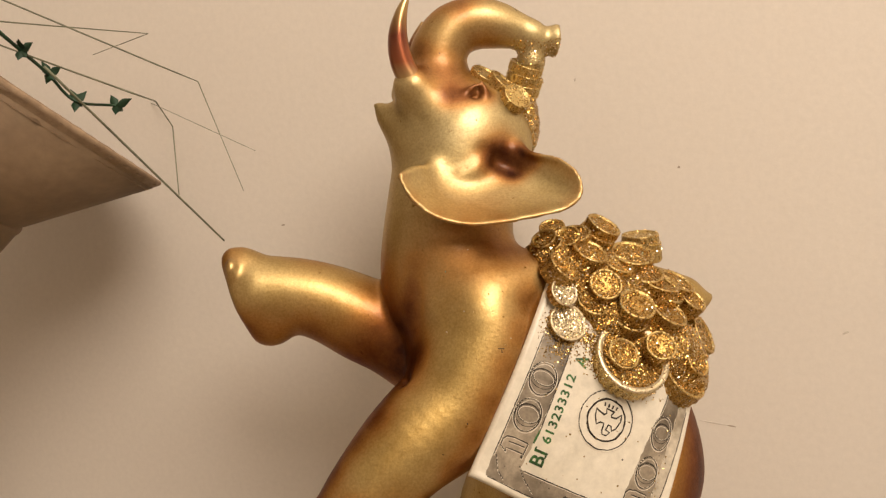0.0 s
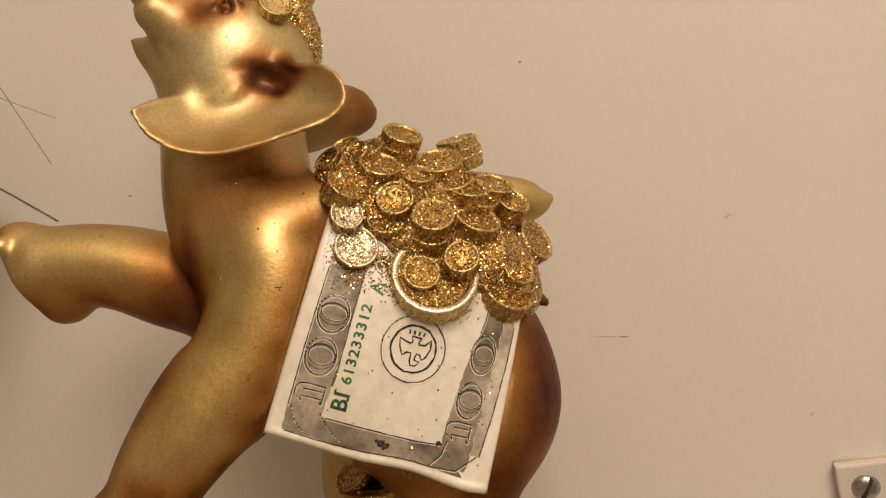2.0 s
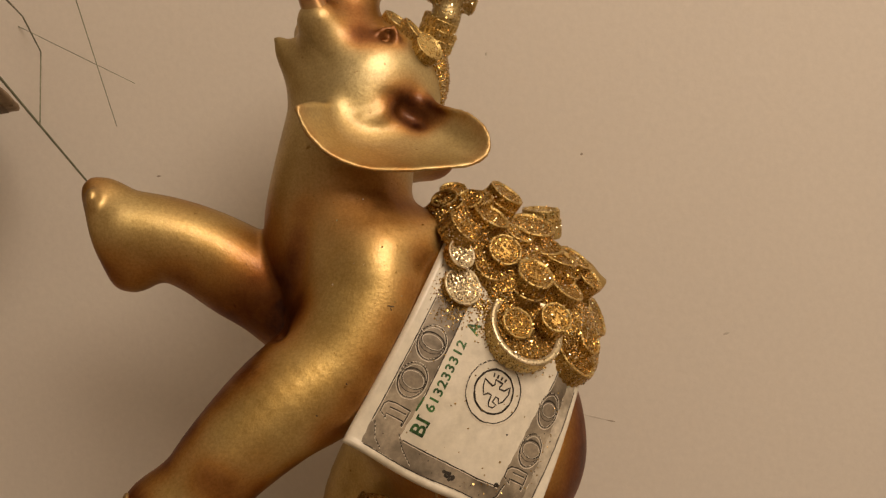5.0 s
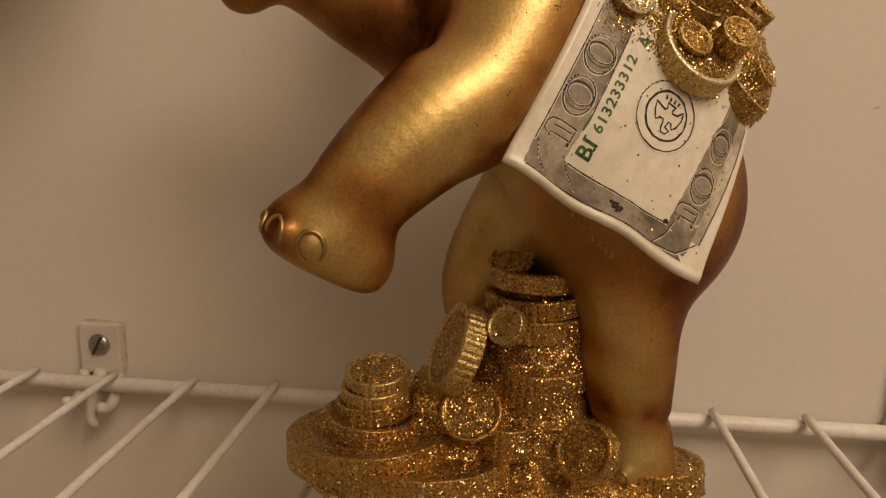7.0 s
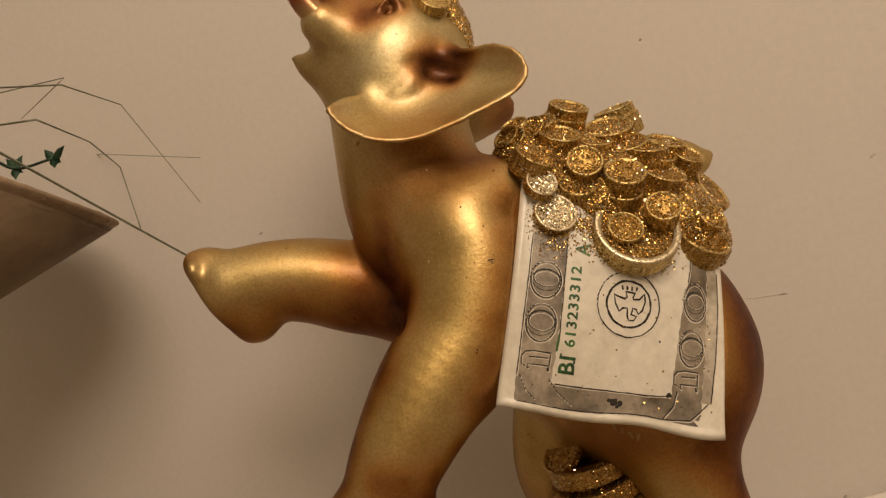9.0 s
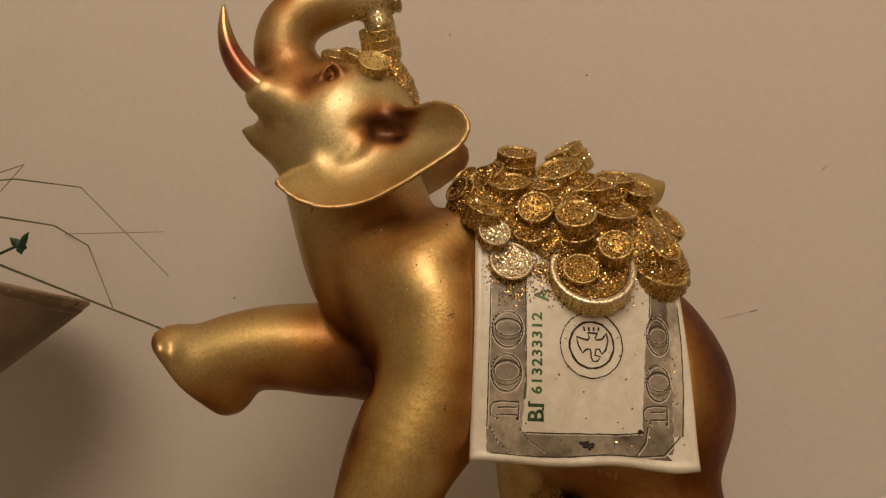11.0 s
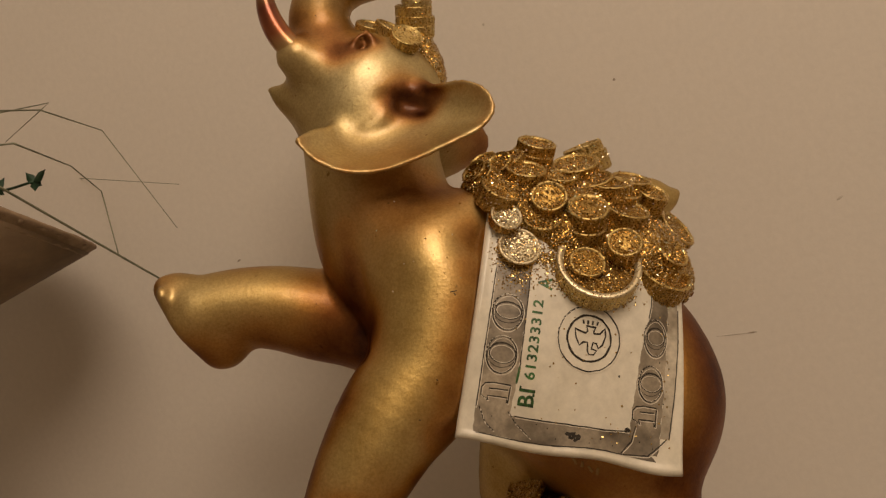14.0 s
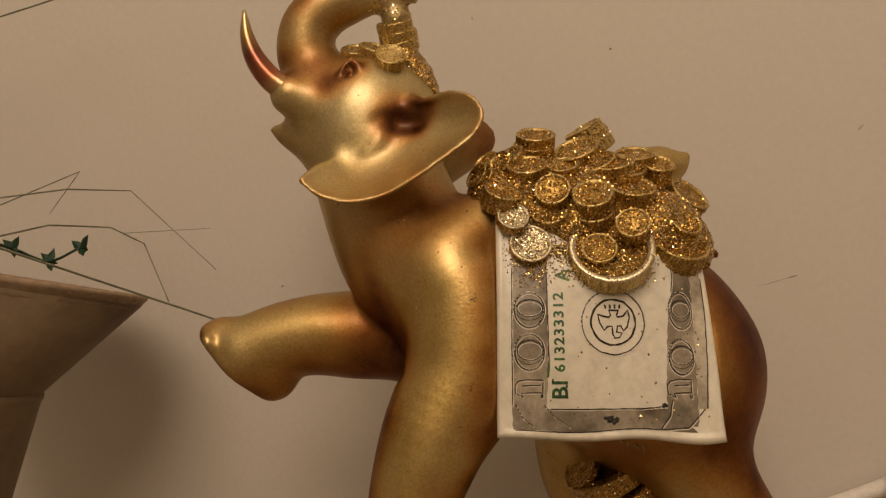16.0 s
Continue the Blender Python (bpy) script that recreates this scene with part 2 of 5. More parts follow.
def tube(points, radii, sides=10, bm=None, caps=True):
    """A round bar along points; radii one number or one for each point."""
    bm = bm or bmesh.new()
    pts = [Vector(p) for p in points]
    if not hasattr(radii, "__len__"):
        radii = [radii] * len(pts)
    rings = []
    side = None
    for k, p in enumerate(pts):
        way = (pts[min(k + 1, len(pts) - 1)] - pts[max(k - 1, 0)]).normalized()
        if side is None:
            side = way.orthogonal().normalized()
        else:
            side = (side - way * side.dot(way)).normalized()
        up = way.cross(side)
        rings.append([bm.verts.new(p + (side * math.cos(a) + up * math.sin(a)) * radii[k]) for a in (2 * math.pi * j / sides for j in range(sides))])
    for a, b in zip(rings, rings[1:]):
        for j in range(sides):
            bm.faces.new((a[j], a[(j + 1) % sides], b[(j + 1) % sides], b[j]))
    if caps:
        bm.faces.new(rings[0][::-1])
        bm.faces.new(rings[-1])
    return bm


def lathe(profile, sides=48, bm=None, close=True):
    """Turns a profile of (radius, height) round z."""
    bm = bm or bmesh.new()
    rings = []
    for r, z in profile:
        if r < 1e-7:
            rings.append([bm.verts.new((0, 0, z))])
        else:
            rings.append([bm.verts.new((r * math.cos(2 * math.pi * j / sides), r * math.sin(2 * math.pi * j / sides), z)) for j in range(sides)])
    for a, b in zip(rings, rings[1:]):
        for j in range(sides):
            i = (j + 1) % sides
            if len(a) == 1 and len(b) > 1:
                bm.faces.new((a[0], b[i], b[j]))
            elif len(b) == 1 and len(a) > 1:
                bm.faces.new((a[j], a[i], b[0]))
            elif len(a) > 1:
                bm.faces.new((a[j], a[i], b[i], b[j]))
    return bm


def spline(points, steps=8):
    """A smooth line through points (Catmull-Rom)."""
    p = [Vector(q) for q in points]
    p = [p[0] * 2 - p[1]] + p + [p[-1] * 2 - p[-2]]
    out = []
    for k in range(1, len(p) - 2):
        for s in range(steps):
            t = s / steps
            a, b, c, d = p[k - 1:k + 3]
            out.append(0.5 * (2 * b + (c - a) * t + (2 * a - 5 * b + 4 * c - d) * t * t + (3 * b - a - 3 * c + d) * t ** 3))
    return out + [p[-2]]


def along(points, s):
    """A place at the share s of a chain of points, smoothed."""
    s = min(max(s, 0), 1) * (len(points) - 1)
    k = min(int(s), len(points) - 2)
    t = s - k
    p = [np.array(points[min(max(k + j, 0), len(points) - 1)], float) for j in (-1, 0, 1, 2)]
    return 0.5 * (2 * p[1] + (p[2] - p[0]) * t + (2 * p[0] - 5 * p[1] + 4 * p[2] - p[3]) * t * t + (3 * p[1] - p[0] - 3 * p[2] + p[3]) * t ** 3)


# ---- sculpting: soft solids joined in a field, then skinned ----
class Clay:
    """A field over a block of space, in millimetres. Solids are added softly; skin() gives vertices and faces."""

    def __init__(self, lo, hi, step):
        self.lo, self.step = np.array(lo, float), step
        n = [int((b - a) / step) + 2 for a, b in zip(lo, hi)]
        self.axes = [lo[k] + step * np.arange(n[k]) for k in range(3)]
        self.f = np.full(n, 40.0, np.float32)

    def region(self, lo, hi, pad):
        sl = []
        for k in range(3):
            a = int(np.floor((lo[k] - pad - self.lo[k]) / self.step))
            b = int(np.ceil((hi[k] + pad - self.lo[k]) / self.step)) + 1
            sl.append(slice(max(a, 0), max(min(b, len(self.axes[k])), 1)))
        grid = np.meshgrid(*[self.axes[k][sl[k]].astype(np.float32) for k in range(3)], indexing="ij", sparse=True)
        return tuple(sl), grid

    def put(self, sl, d, soft, cut=False):
        old = self.f[sl]
        if cut:
            h = np.clip(0.5 + 0.5 * (old + d) / soft, 0, 1)
            self.f[sl] = -d * (1 - h) + old * h + soft * h * (1 - h)
        else:
            h = np.clip(0.5 + 0.5 * (d - old) / soft, 0, 1)
            self.f[sl] = d * (1 - h) + old * h - soft * h * (1 - h)

    def front(self, u, w):
        """The foremost v of the solid at (u, w)."""
        i, k = (int(round((q - self.lo[a]) / self.step)) for q, a in ((u, 0), (w, 2)))
        inside = np.flatnonzero(self.f[i, :, k] < 0)
        return float(self.axes[1][inside[0]]) if len(inside) else 0.0

    def limb(self, *points, soft=4.0, cut=False):
        """A chain of tapered round bars: points of (u, v, w, radius)."""
        pts = np.array([along(points, k / (6 * (len(points) - 1))) for k in range(6 * (len(points) - 1) + 1)]) if len(points) > 2 else np.array(points, float)
        sl, (x, y, z) = self.region(pts[:, :3].min(0), pts[:, :3].max(0), pts[:, 3].max() + 8)
        whole = None
        for a, b in zip(pts, pts[1:]):
            ab = b[:3] - a[:3]
            t = np.clip(((x - a[0]) * ab[0] + (y - a[1]) * ab[1] + (z - a[2]) * ab[2]) / (ab @ ab), 0, 1)
            d = np.sqrt((x - a[0] - t * ab[0]) ** 2 + (y - a[1] - t * ab[1]) ** 2 + (z - a[2] - t * ab[2]) ** 2) - (a[3] + t * (b[3] - a[3]))
            if whole is None:
                whole = d
            else:
                whole = np.minimum(whole, d)
        self.put(sl, whole, soft, cut)

    def egg(self, c, radii, soft=4.0, cut=False, turn=0.0):
        """An ellipsoid; turn: degrees about the v axis."""
        r = max(radii)
        sl, (x, y, z) = self.region(np.array(c) - r, np.array(c) + r, 10)
        ca, sa = math.cos(radians(turn)), math.sin(radians(turn))
        p, q = (x - c[0]) * ca + (z - c[2]) * sa, -(x - c[0]) * sa + (z - c[2]) * ca
        k = np.sqrt((p / radii[0]) ** 2 + ((y - c[1]) / radii[1]) ** 2 + (q / radii[2]) ** 2)
        self.put(sl, (k - 1) * min(radii), soft, cut)

    def sheet(self, fn, ns, nq, thick, soft=2.0):
        """A thick curved sheet through fn(s, q)."""
        pts = np.array([fn(s, q) for s in np.linspace(0, 1, ns) for q in np.linspace(0, 1, nq)], np.float32)
        rad = np.array([thick(s, q) for s in np.linspace(0, 1, ns) for q in np.linspace(0, 1, nq)], np.float32)
        sl, (x, y, z) = self.region(pts.min(0), pts.max(0), 8)
        d = np.full(np.broadcast_shapes(x.shape, y.shape, z.shape), 40, np.float32)
        for p, r in zip(pts, rad):
            sub, (a, b, c) = self.region(p, p, 5)
            rel = tuple(slice(max(s.start - o.start, 0), s.stop - o.start) for s, o in zip(sub, sl))
            near = np.sqrt((a - p[0]) ** 2 + (b - p[1]) ** 2 + (c - p[2]) ** 2) - r
            d[rel] = np.minimum(d[rel], near)
        self.put(sl, d, soft)

    def trim(self, lo, hi, point, normal, soft=2.0):
        """Cuts away what lies beyond a plane, inside a block."""
        sl, (x, y, z) = self.region(lo, hi, 0)
        n = np.array(normal, float) / np.linalg.norm(normal)
        d = (x - point[0]) * n[0] + (y - point[1]) * n[1] + (z - point[2]) * n[2]
        self.put(sl, -d, soft, True)

    def ring(self, c, normal, radius, thick, soft=0.6, cut=True):
        sl, (x, y, z) = self.region(np.array(c) - radius, np.array(c) + radius, 4)
        n = np.array(normal, float) / np.linalg.norm(normal)
        h = (x - c[0]) * n[0] + (y - c[1]) * n[1] + (z - c[2]) * n[2]
        rr = np.sqrt(np.maximum((x - c[0]) ** 2 + (y - c[1]) ** 2 + (z - c[2]) ** 2 - h * h, 0))
        self.put(sl, np.sqrt((rr - radius) ** 2 + (h * 0.3) ** 2) - thick, soft, cut)

    def skin(self):
        f, inside = self.f, self.f < 0
        n = np.array(f.shape) - 1
        corner = [(i, j, k) for i in (0, 1) for j in (0, 1) for k in (0, 1)]
        part_of = lambda a, c: a[c[0]:c[0] + n[0], c[1]:c[1] + n[1], c[2]:c[2] + n[2]]
        count = sum(part_of(inside, c).astype(np.int8) for c in corner)
        cells = np.argwhere((count > 0) & (count < 8))
        index = np.full(n, -1, np.int64)
        index[tuple(cells.T)] = np.arange(len(cells))
        total, hits = np.zeros((len(cells), 3)), np.zeros(len(cells))
        for a in corner:
            for axis in range(3):
                if a[axis]:
                    continue
                b = list(a)
                b[axis] = 1
                fa = f[tuple((cells + a).T)]
                fb = f[tuple((cells + b).T)]
                cross = (fa < 0) != (fb < 0)
                t = np.where(cross, fa / np.where(cross, fa - fb, 1), 0)
                p = np.tile(np.array(a, float), (len(cells), 1))
                p[:, axis] = t
                total += p * cross[:, None]
                hits += cross
        verts = self.lo + (cells + total / hits[:, None]) * self.step
        faces = []
        for axis in range(3):
            lo = [slice(1, -1)] * 3
            lo[axis] = slice(0, -1)
            hi = list(lo)
            hi[axis] = slice(1, None)
            start = np.array([0 if k == axis else 1 for k in range(3)])
            a, b = inside[tuple(lo)], inside[tuple(hi)]
            for grow in (True, False):
                at = np.argwhere((a & ~b) if grow else (~a & b)) + start
                if not len(at):
                    continue
                s, t = [k for k in range(3) if k != axis]
                quad = []
                for ds, dt in ((1, 1), (0, 1), (0, 0), (1, 0)):
                    c = at.copy()
                    c[:, s] -= ds
                    c[:, t] -= dt
                    quad.append(index[tuple(c.T)])
                q = np.stack(quad, 1)
                flip = (axis == 1) != grow
                faces.append(q[:, ::-1] if flip else q)
        faces = np.concatenate(faces)
        return verts, faces[(faces >= 0).all(1)]


def clay_mesh(name, clay, mat, parent, label="", relax=2):
    verts, faces = clay.skin()
    faces = faces[:, ::-1]
    for _ in range(relax):
        acc, cnt = np.zeros_like(verts), np.zeros(len(verts))
        for k in range(4):
            a, b = faces[:, k], faces[:, (k + 1) % 4]
            np.add.at(acc, a, verts[b])
            np.add.at(cnt, a, 1)
            np.add.at(acc, b, verts[a])
            np.add.at(cnt, b, 1)
        verts = verts * 0.5 + acc / np.maximum(cnt, 1)[:, None] * 0.5
    me = bpy.data.meshes.new(name)
    me.vertices.add(len(verts))
    me.vertices.foreach_set("co", (verts / 1000).astype(np.float32).ravel())
    me.loops.add(len(faces) * 4)
    me.loops.foreach_set("vertex_index", faces.astype(np.int32).ravel())
    me.polygons.add(len(faces))
    me.polygons.foreach_set("loop_start", np.arange(0, len(faces) * 4, 4, dtype=np.int32))
    me.update(calc_edges=True)
    me.validate()
    me.materials.append(mat)
    me.shade_smooth()
    ob = new(name, me)
    ob.parent = parent
    return tagged(ob, label), verts


# ---- the room ----
WALL_Y = 0.080


def structure(name, bm, mat, label):
    return tagged(mesh_object(name, bm, mat, False), label, name.split("_")[0], kind="structure")


wall_back = structure("wall_north", box(-1.6, WALL_Y, -1.25, 2.0, WALL_Y + 0.1, 1.3), WALL_PAINT, "plain cream painted wall with faint scuffs")
structure("wall_west", box(-1.7, -2.5, -1.25, -1.6, WALL_Y + 0.1, 1.3), ROOM_PAINT, "plain tan painted side wall")
structure("wall_east", box(2.0, -2.5, -1.25, 2.1, WALL_Y + 0.1, 1.3), ROOM_PAINT, "plain tan painted side wall")
structure("wall_south", box(-1.6, -2.6, -1.25, 2.0, -2.5, 1.3), ROOM_PAINT, "plain tan painted wall behind")
structure("floor", box(-1.7, -2.6, -1.35, 2.1, WALL_Y + 0.1, -1.25), FLOOR_WOOD, "plain brown wooden floor")
structure("ceiling", box(-1.7, -2.6, 1.3, 2.1, WALL_Y + 0.1, 1.4), CEILING_PAINT, "plain white painted ceiling")


def speck(x, z, rx, rz, turn, mat):
    bm = bmesh.new()
    lathe([(0, 0.00012), (0.6, 0.0001), (1.0, 0.0)], 10, bm)
    for v in bm.verts:
        v.co.x *= rx * (1 + 0.25 * math.sin(7 * v.co.y))
        v.co.y *= rz
    ob = part("speck" if mat is DIRT else "scuff", bm, mat, wall_back)
    ob.matrix_basis = pose(x, WALL_Y - 0.00002, z, 90, 0, 0) @ pose(0, 0, 0, 0, 0, turn)


speck(-0.0850, 0.1330, 0.0007, 0.0003, 10, DIRT)
speck(0.0476, 0.1423, 0.0004, 0.0004, 0, DIRT)
speck(0.0595, 0.0602, 0.0014, 0.00025, -10, DIRT)
speck(0.0545, 0.0612, 0.0048, 0.0002, -11, SCUFF)
speck(0.1050, 0.0300, 0.0008, 0.0003, 40, SCUFF)
speck(0.0930, 0.0890, 0.0010, 0.0004, 20, SCUFF)
speck(0.0180, 0.1720, 0.0006, 0.0004, 60, SCUFF)

# ---- the lamp, behind and above the camera ----
globe_lamp = tagged(new("globe_lamp"), "warm round globe lamp hung from the white ceiling", "lamp")
globe_lamp.matrix_basis = pose(0.45, -0.53, 1.3)
bm = bmesh.new()
lathe([(0.0, -0.315), (0.05, -0.315), (0.062, -0.305), (0.062, -0.275), (0.03, -0.255), (0.012, -0.25)], 40, bm)
part("socket", bm, DOOR_WHITE, globe_lamp)
part("rod", tube([(0.0, 0.0, -0.26), (0.0, 0.0, -0.01)], 0.008, 12), DOOR_WHITE, globe_lamp)
bm = bmesh.new()
lathe([(0.0, -0.022), (0.045, -0.02), (0.055, -0.008), (0.055, 0.0), (0.0, 0.0)], 40, bm)
part("canopy", bm, DOOR_WHITE, globe_lamp)

# ---- wire shelf ----
wire_shelf = tagged(new("wire_shelf"), "white vinyl-coated wire shelf fixed along the wall", "shelf")
PITCH = 0.0264
for k in range(-18, 19):
    x = -0.0758 + PITCH * (k + 3)
    bend = [(x, 0.0735, 0.0002), (x, 0.066, 0.0003), (x, -0.1, 0.0), (x, -0.218, 0.0), (x, -0.2245, -0.0025), (x, -0.226, -0.008), (x, -0.226, -0.030)]
    part("wire", tube(bend, 0.00125, 10), SHELF_WHITE, wire_shelf)
for y, z, r in ((0.0738, -0.0035, 0.0024), (-0.2215, -0.0045, 0.0030), (-0.2215, -0.030, 0.0030), (-0.07, -0.0045, 0.0030)):
    part("rail", tube([(-0.56, y, z), (0.56, y, z)], r, 16), SHELF_WHITE, wire_shelf)


def shelf_clip(x):
    clip = tagged(new("shelf_clip"), "cream plastic wall clip screwed above the shelf rail", "clip", "wall clips of the shelf")
    bm = box(-0.0068, -0.0032, -0.0012, 0.0068, 0.0, 0.0152, bevel=0.0006)
    part("plate", bm, CLIP_PLASTIC, clip, smooth=False)
    part("glue_seam", box(-0.0064, -0.0007, -0.0002, 0.0076, 0.0, 0.0160, bevel=0.0003), OLD_GLUE, clip, "yellowed glue round the plate", False)
    for dx, drop in ((-0.0062, 0.0), (0.0050, 0.0012)):
        arm = spline([(dx, -0.002, -0.001), (dx, -0.0055, -0.0075 - drop), (dx, -0.0105, -0.0088 - drop), (dx, -0.0145, -0.0062 - drop)], 5)
        part("hook", tube(arm, [0.0019] * (len(arm) - 2) + [0.0016, 0.0008], 8), CLIP_PLASTIC, clip)
    arm = spline([(0, -0.003, 0.0), (-0.0012, -0.006, -0.008), (-0.0008, -0.009, -0.0135), (0.0012, -0.0105, -0.0165)], 5)
    part("tongue", tube(arm, [0.0022] * (len(arm) - 3) + [0.0018, 0.0014, 0.0007], 8), CLIP_PLASTIC, clip)
    bm = bmesh.new()
    lathe([(0, 0.0016), (0.0018, 0.0015), (0.0032, 0.0009), (0.0036, 0.0002), (0.0036, -0.0004)], 24, bm)
    screw = part("screw", bm, SCREW_STEEL, clip, "zinc pan-head screw")
    screw.matrix_basis = pose(0, -0.0032, 0.0085, 90, 0, 0)
    slot = part("slot", box(-0.0033, -0.0004, 0.0, 0.0033, 0.0004, 0.00185, bevel=0.0001), INK_DARK, screw)
    slot.matrix_basis = pose(0, 0, 0.0, 0, 0, 62)
    clip.matrix_basis = pose(x, WALL_Y, 0)
    return clip


shelf_clip(-0.1352)
shelf_clip(0.1146)

# ---- the elephant ornament ----
elephant = tagged(new("elephant_ornament"), "golden resin elephant rearing on a glittering heap of coins", "ornament")
elephant.matrix_basis = pose(0.012, 0.026, 0.0, 0, 0, 18)


def lerp3(a, b, t):
    return tuple(p + (q - p) * t for p, q in zip(a, b))


EAR_RIM = [(-37, -18, 146.6), (-34.5, -19.5, 141.2), (-29.6, -20, 137), (-23, -20, 134.8), (-15, -20, 134.6), (-6.5, -19.5, 135.3), (0.8, -18.5, 136.6), (4.1, -17.5, 140), (3.2, -15.5, 144.6), (0, -12.5, 147.6), (-4.5, -9, 149)]
EAR_ROOT = [(-36.7, -17.6, 146.7), (-32.5, -11, 147.6), (-27, -5, 147.5), (-23, -3, 147), (-19, -3, 146.5), (-15, -3.5, 146.5), (-12, -3.5, 147), (-9.5, -3.5, 148), (-8, -3.5, 149.5), (-7, -3.5, 150), (-6.5, -4, 150.5)]


def ear(side):
    def place(s, q):
        a, b = along(EAR_ROOT, s), along(EAR_RIM, s)
        p = a + (b - a) * q
        bow = 4 * q * (1 - q) * math.sin(math.pi * min(max(s, 0.02), 0.98)) ** 0.5
        p = p + np.array((0, 0.9, -1.3)) * bow
        p[2] += 0.1 * max(0, q - 0.8) / 0.2 * math.sin(math.pi * s)
        if side > 0:
            p = np.array((p[0] + 4.5, 16.5 - p[1], p[2] - 2.5))
        return p
    return place


def sculpt_body():
    c = Clay((-90, -34, 1), (48, 46, 196), 0.62)
    # trunk of the body and neck
    c.limb((-11.5, 4, 99, 20), (9, 3, 70, 26.2), soft=6)
    c.limb((-23.2, 5.5, 110, 18.5), (-25.5, 5, 118, 17.6), (-25.6, 5.2, 127, 16.8), (-22.5, 7.5, 146, 15.5), soft=6)
    # head, snout, lower lip, tusk sockets
    c.egg((-17, 8, 154), (16, 13.5, 14.5), soft=6, turn=-30)
    c.limb((-21, 8, 158, 12.5), (-25.5, 8.5, 166, 9.2), soft=6)
    c.limb((-29, 8, 155.5, 8.4), (-36.8, 9, 161.2, 3.6), (-40.2, 9.5, 165.0, 0.9), soft=4)
    for v in (0.5, 16.5):
        c.limb((-25, v + (2.5 if v < 8 else -2.5), 159, 5), (-31.3, v, 167.8, 4.8), soft=4)
    # curled trunk
    c.limb((-25.0, 8.7, 166, 8.8), (-24.3, 9, 171.5, 7.8), (-23.3, 9, 177.0, 7.3), (-19.6, 9, 181.7, 6.9), (-14, 9, 183.4, 6.5), (-8.8, 9, 182.8, 5.9), (-4, 9, 181.3, 4.8), (0.2, 9, 179.5, 3.9), soft=3)
    c.limb((0.2, 9, 179.5, 3.9), (3.4, 9, 178.2, 3.3), (5.8, 9, 177.9, 3.7), (7.8, 9, 177.7, 4.4), soft=1.5)
    c.limb((0.4, 9, 178.6, 3.8), (0.3, 9, 175.4, 3.3), (0.0, 9, 172.6, 3.7), soft=1.2)
    c.trim((4, 0, 166), (18, 18, 190), (7.4, 9, 177.6), (0.98, 0, -0.15), soft=0.3)
    c.egg((8.4, 9, 177.4), (2.2, 2.2, 2.2), soft=0.8, cut=True)
    # front legs
    c.limb((-8.5, -5.6, 117.5, 8.6), (-19.0, -8.6, 114.0, 11.5), (-20.5, -9.9, 105, 13.2), (-28, -12.5, 92.5, 13.8), (-40.6, -17.5, 84.3, 11.6), (-51.2, -20.5, 74.9, 9.6), (-57.5, -21, 66.2, 8.7), soft=7.5)
    c.limb((-54.6, -21, 62.2, 8.4), (-61, -21.5, 66.3, 8), (-64.5, -22, 67.8, 5.4), soft=3.5)
    c.trim((-80, -40, 48), (-40, -4, 76), (-58.5, -21, 58.6), (-0.45, 0, -0.9), soft=2.5)
    c.limb((-30, 9, 101, 14.5), (-40, 10, 106, 12), (-48.2, 10, 110.2, 11.1), (-56.5, 10, 115.0, 10.2), (-65, 10, 118.3, 9.6), (-74, 10, 120, 9.4), soft=1.6)
    c.limb((-72.2, 10, 112.4, 6.7), (-78.5, 10, 126.4, 5.6), soft=3)
    c.trim((-92, -6, 98), (-66, 28, 140), (-80.4, 10, 118), (-0.965, 0, -0.262), soft=2)
    # hind legs and rump
    c.limb((9, -4, 62, 17.5), (6.8, -10, 46, 11.6), (6.7, -11, 33, 10.4), (8.6, -11, 21, 8.7), (9.3, -12.5, 12, 9.0), (9.5, -12.5, 7, 9.4), soft=5)
    c.limb((-6, 16, 62, 16.5), (-13.5, 18, 46, 14.8), (-13, 18, 30, 12), (-12, 18, 12, 12), soft=6)
    c.limb((11.5, 3, 66, 23.0), (12.2, 6, 76, 22.0), soft=5)
    c.limb((32, 4, 89, 3), (37, 3.4, 84, 1.2), soft=2)
    # ears
    for side in (-1, 1):
        c.sheet(ear(side), 120, 48, lambda s, q: (1.45 - 0.83 * q) * min(1.0, 0.55 + 5 * s), soft=3.5)
    # eyes, mouth line, creases, nails
    for flip in (False, True):
        seat = c.front(-16.9, 165.0)
        at = lambda u, dv, w: (u, (16.5 - seat - dv) if flip else seat + dv, w)
        c.egg(at(-17.0, -0.1, 165.0), (2.5, 1.5, 1.25), soft=1.0, cut=True, turn=-28)
        c.egg(at(-16.8, 1.1, 165.0), (1.7, 1.5, 1.0), soft=0.4, turn=-28)
        c.limb((*at(-19.6, 0.2, 164.2), 0.5), (*at(-17.4, -0.3, 166.4), 0.6), (*at(-14.9, 0.1, 166.9), 0.5), soft=1.0)
        c.limb((*at(-14.6, 0.3, 167.4), 0.5), (*at(-13.9, -0.2, 165.2), 0.85), (*at(-14.6, -0.3, 162.9), 0.5), soft=1.1)
    # hollow of the ear and the fold before it
    deep = c.front(-11.0, 147.6)
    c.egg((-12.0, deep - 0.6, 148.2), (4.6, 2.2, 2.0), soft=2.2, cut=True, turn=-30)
    c.limb((-21.8, c.front(-21.8, 145.6) + 0.5, 145.6, 0.9), (-18.6, c.front(-18.6, 146.8) + 0.4, 146.8, 1.4), (-15.6, c.front(-15.6, 149.4) + 0.5, 149.4, 1.1), soft=2.2)
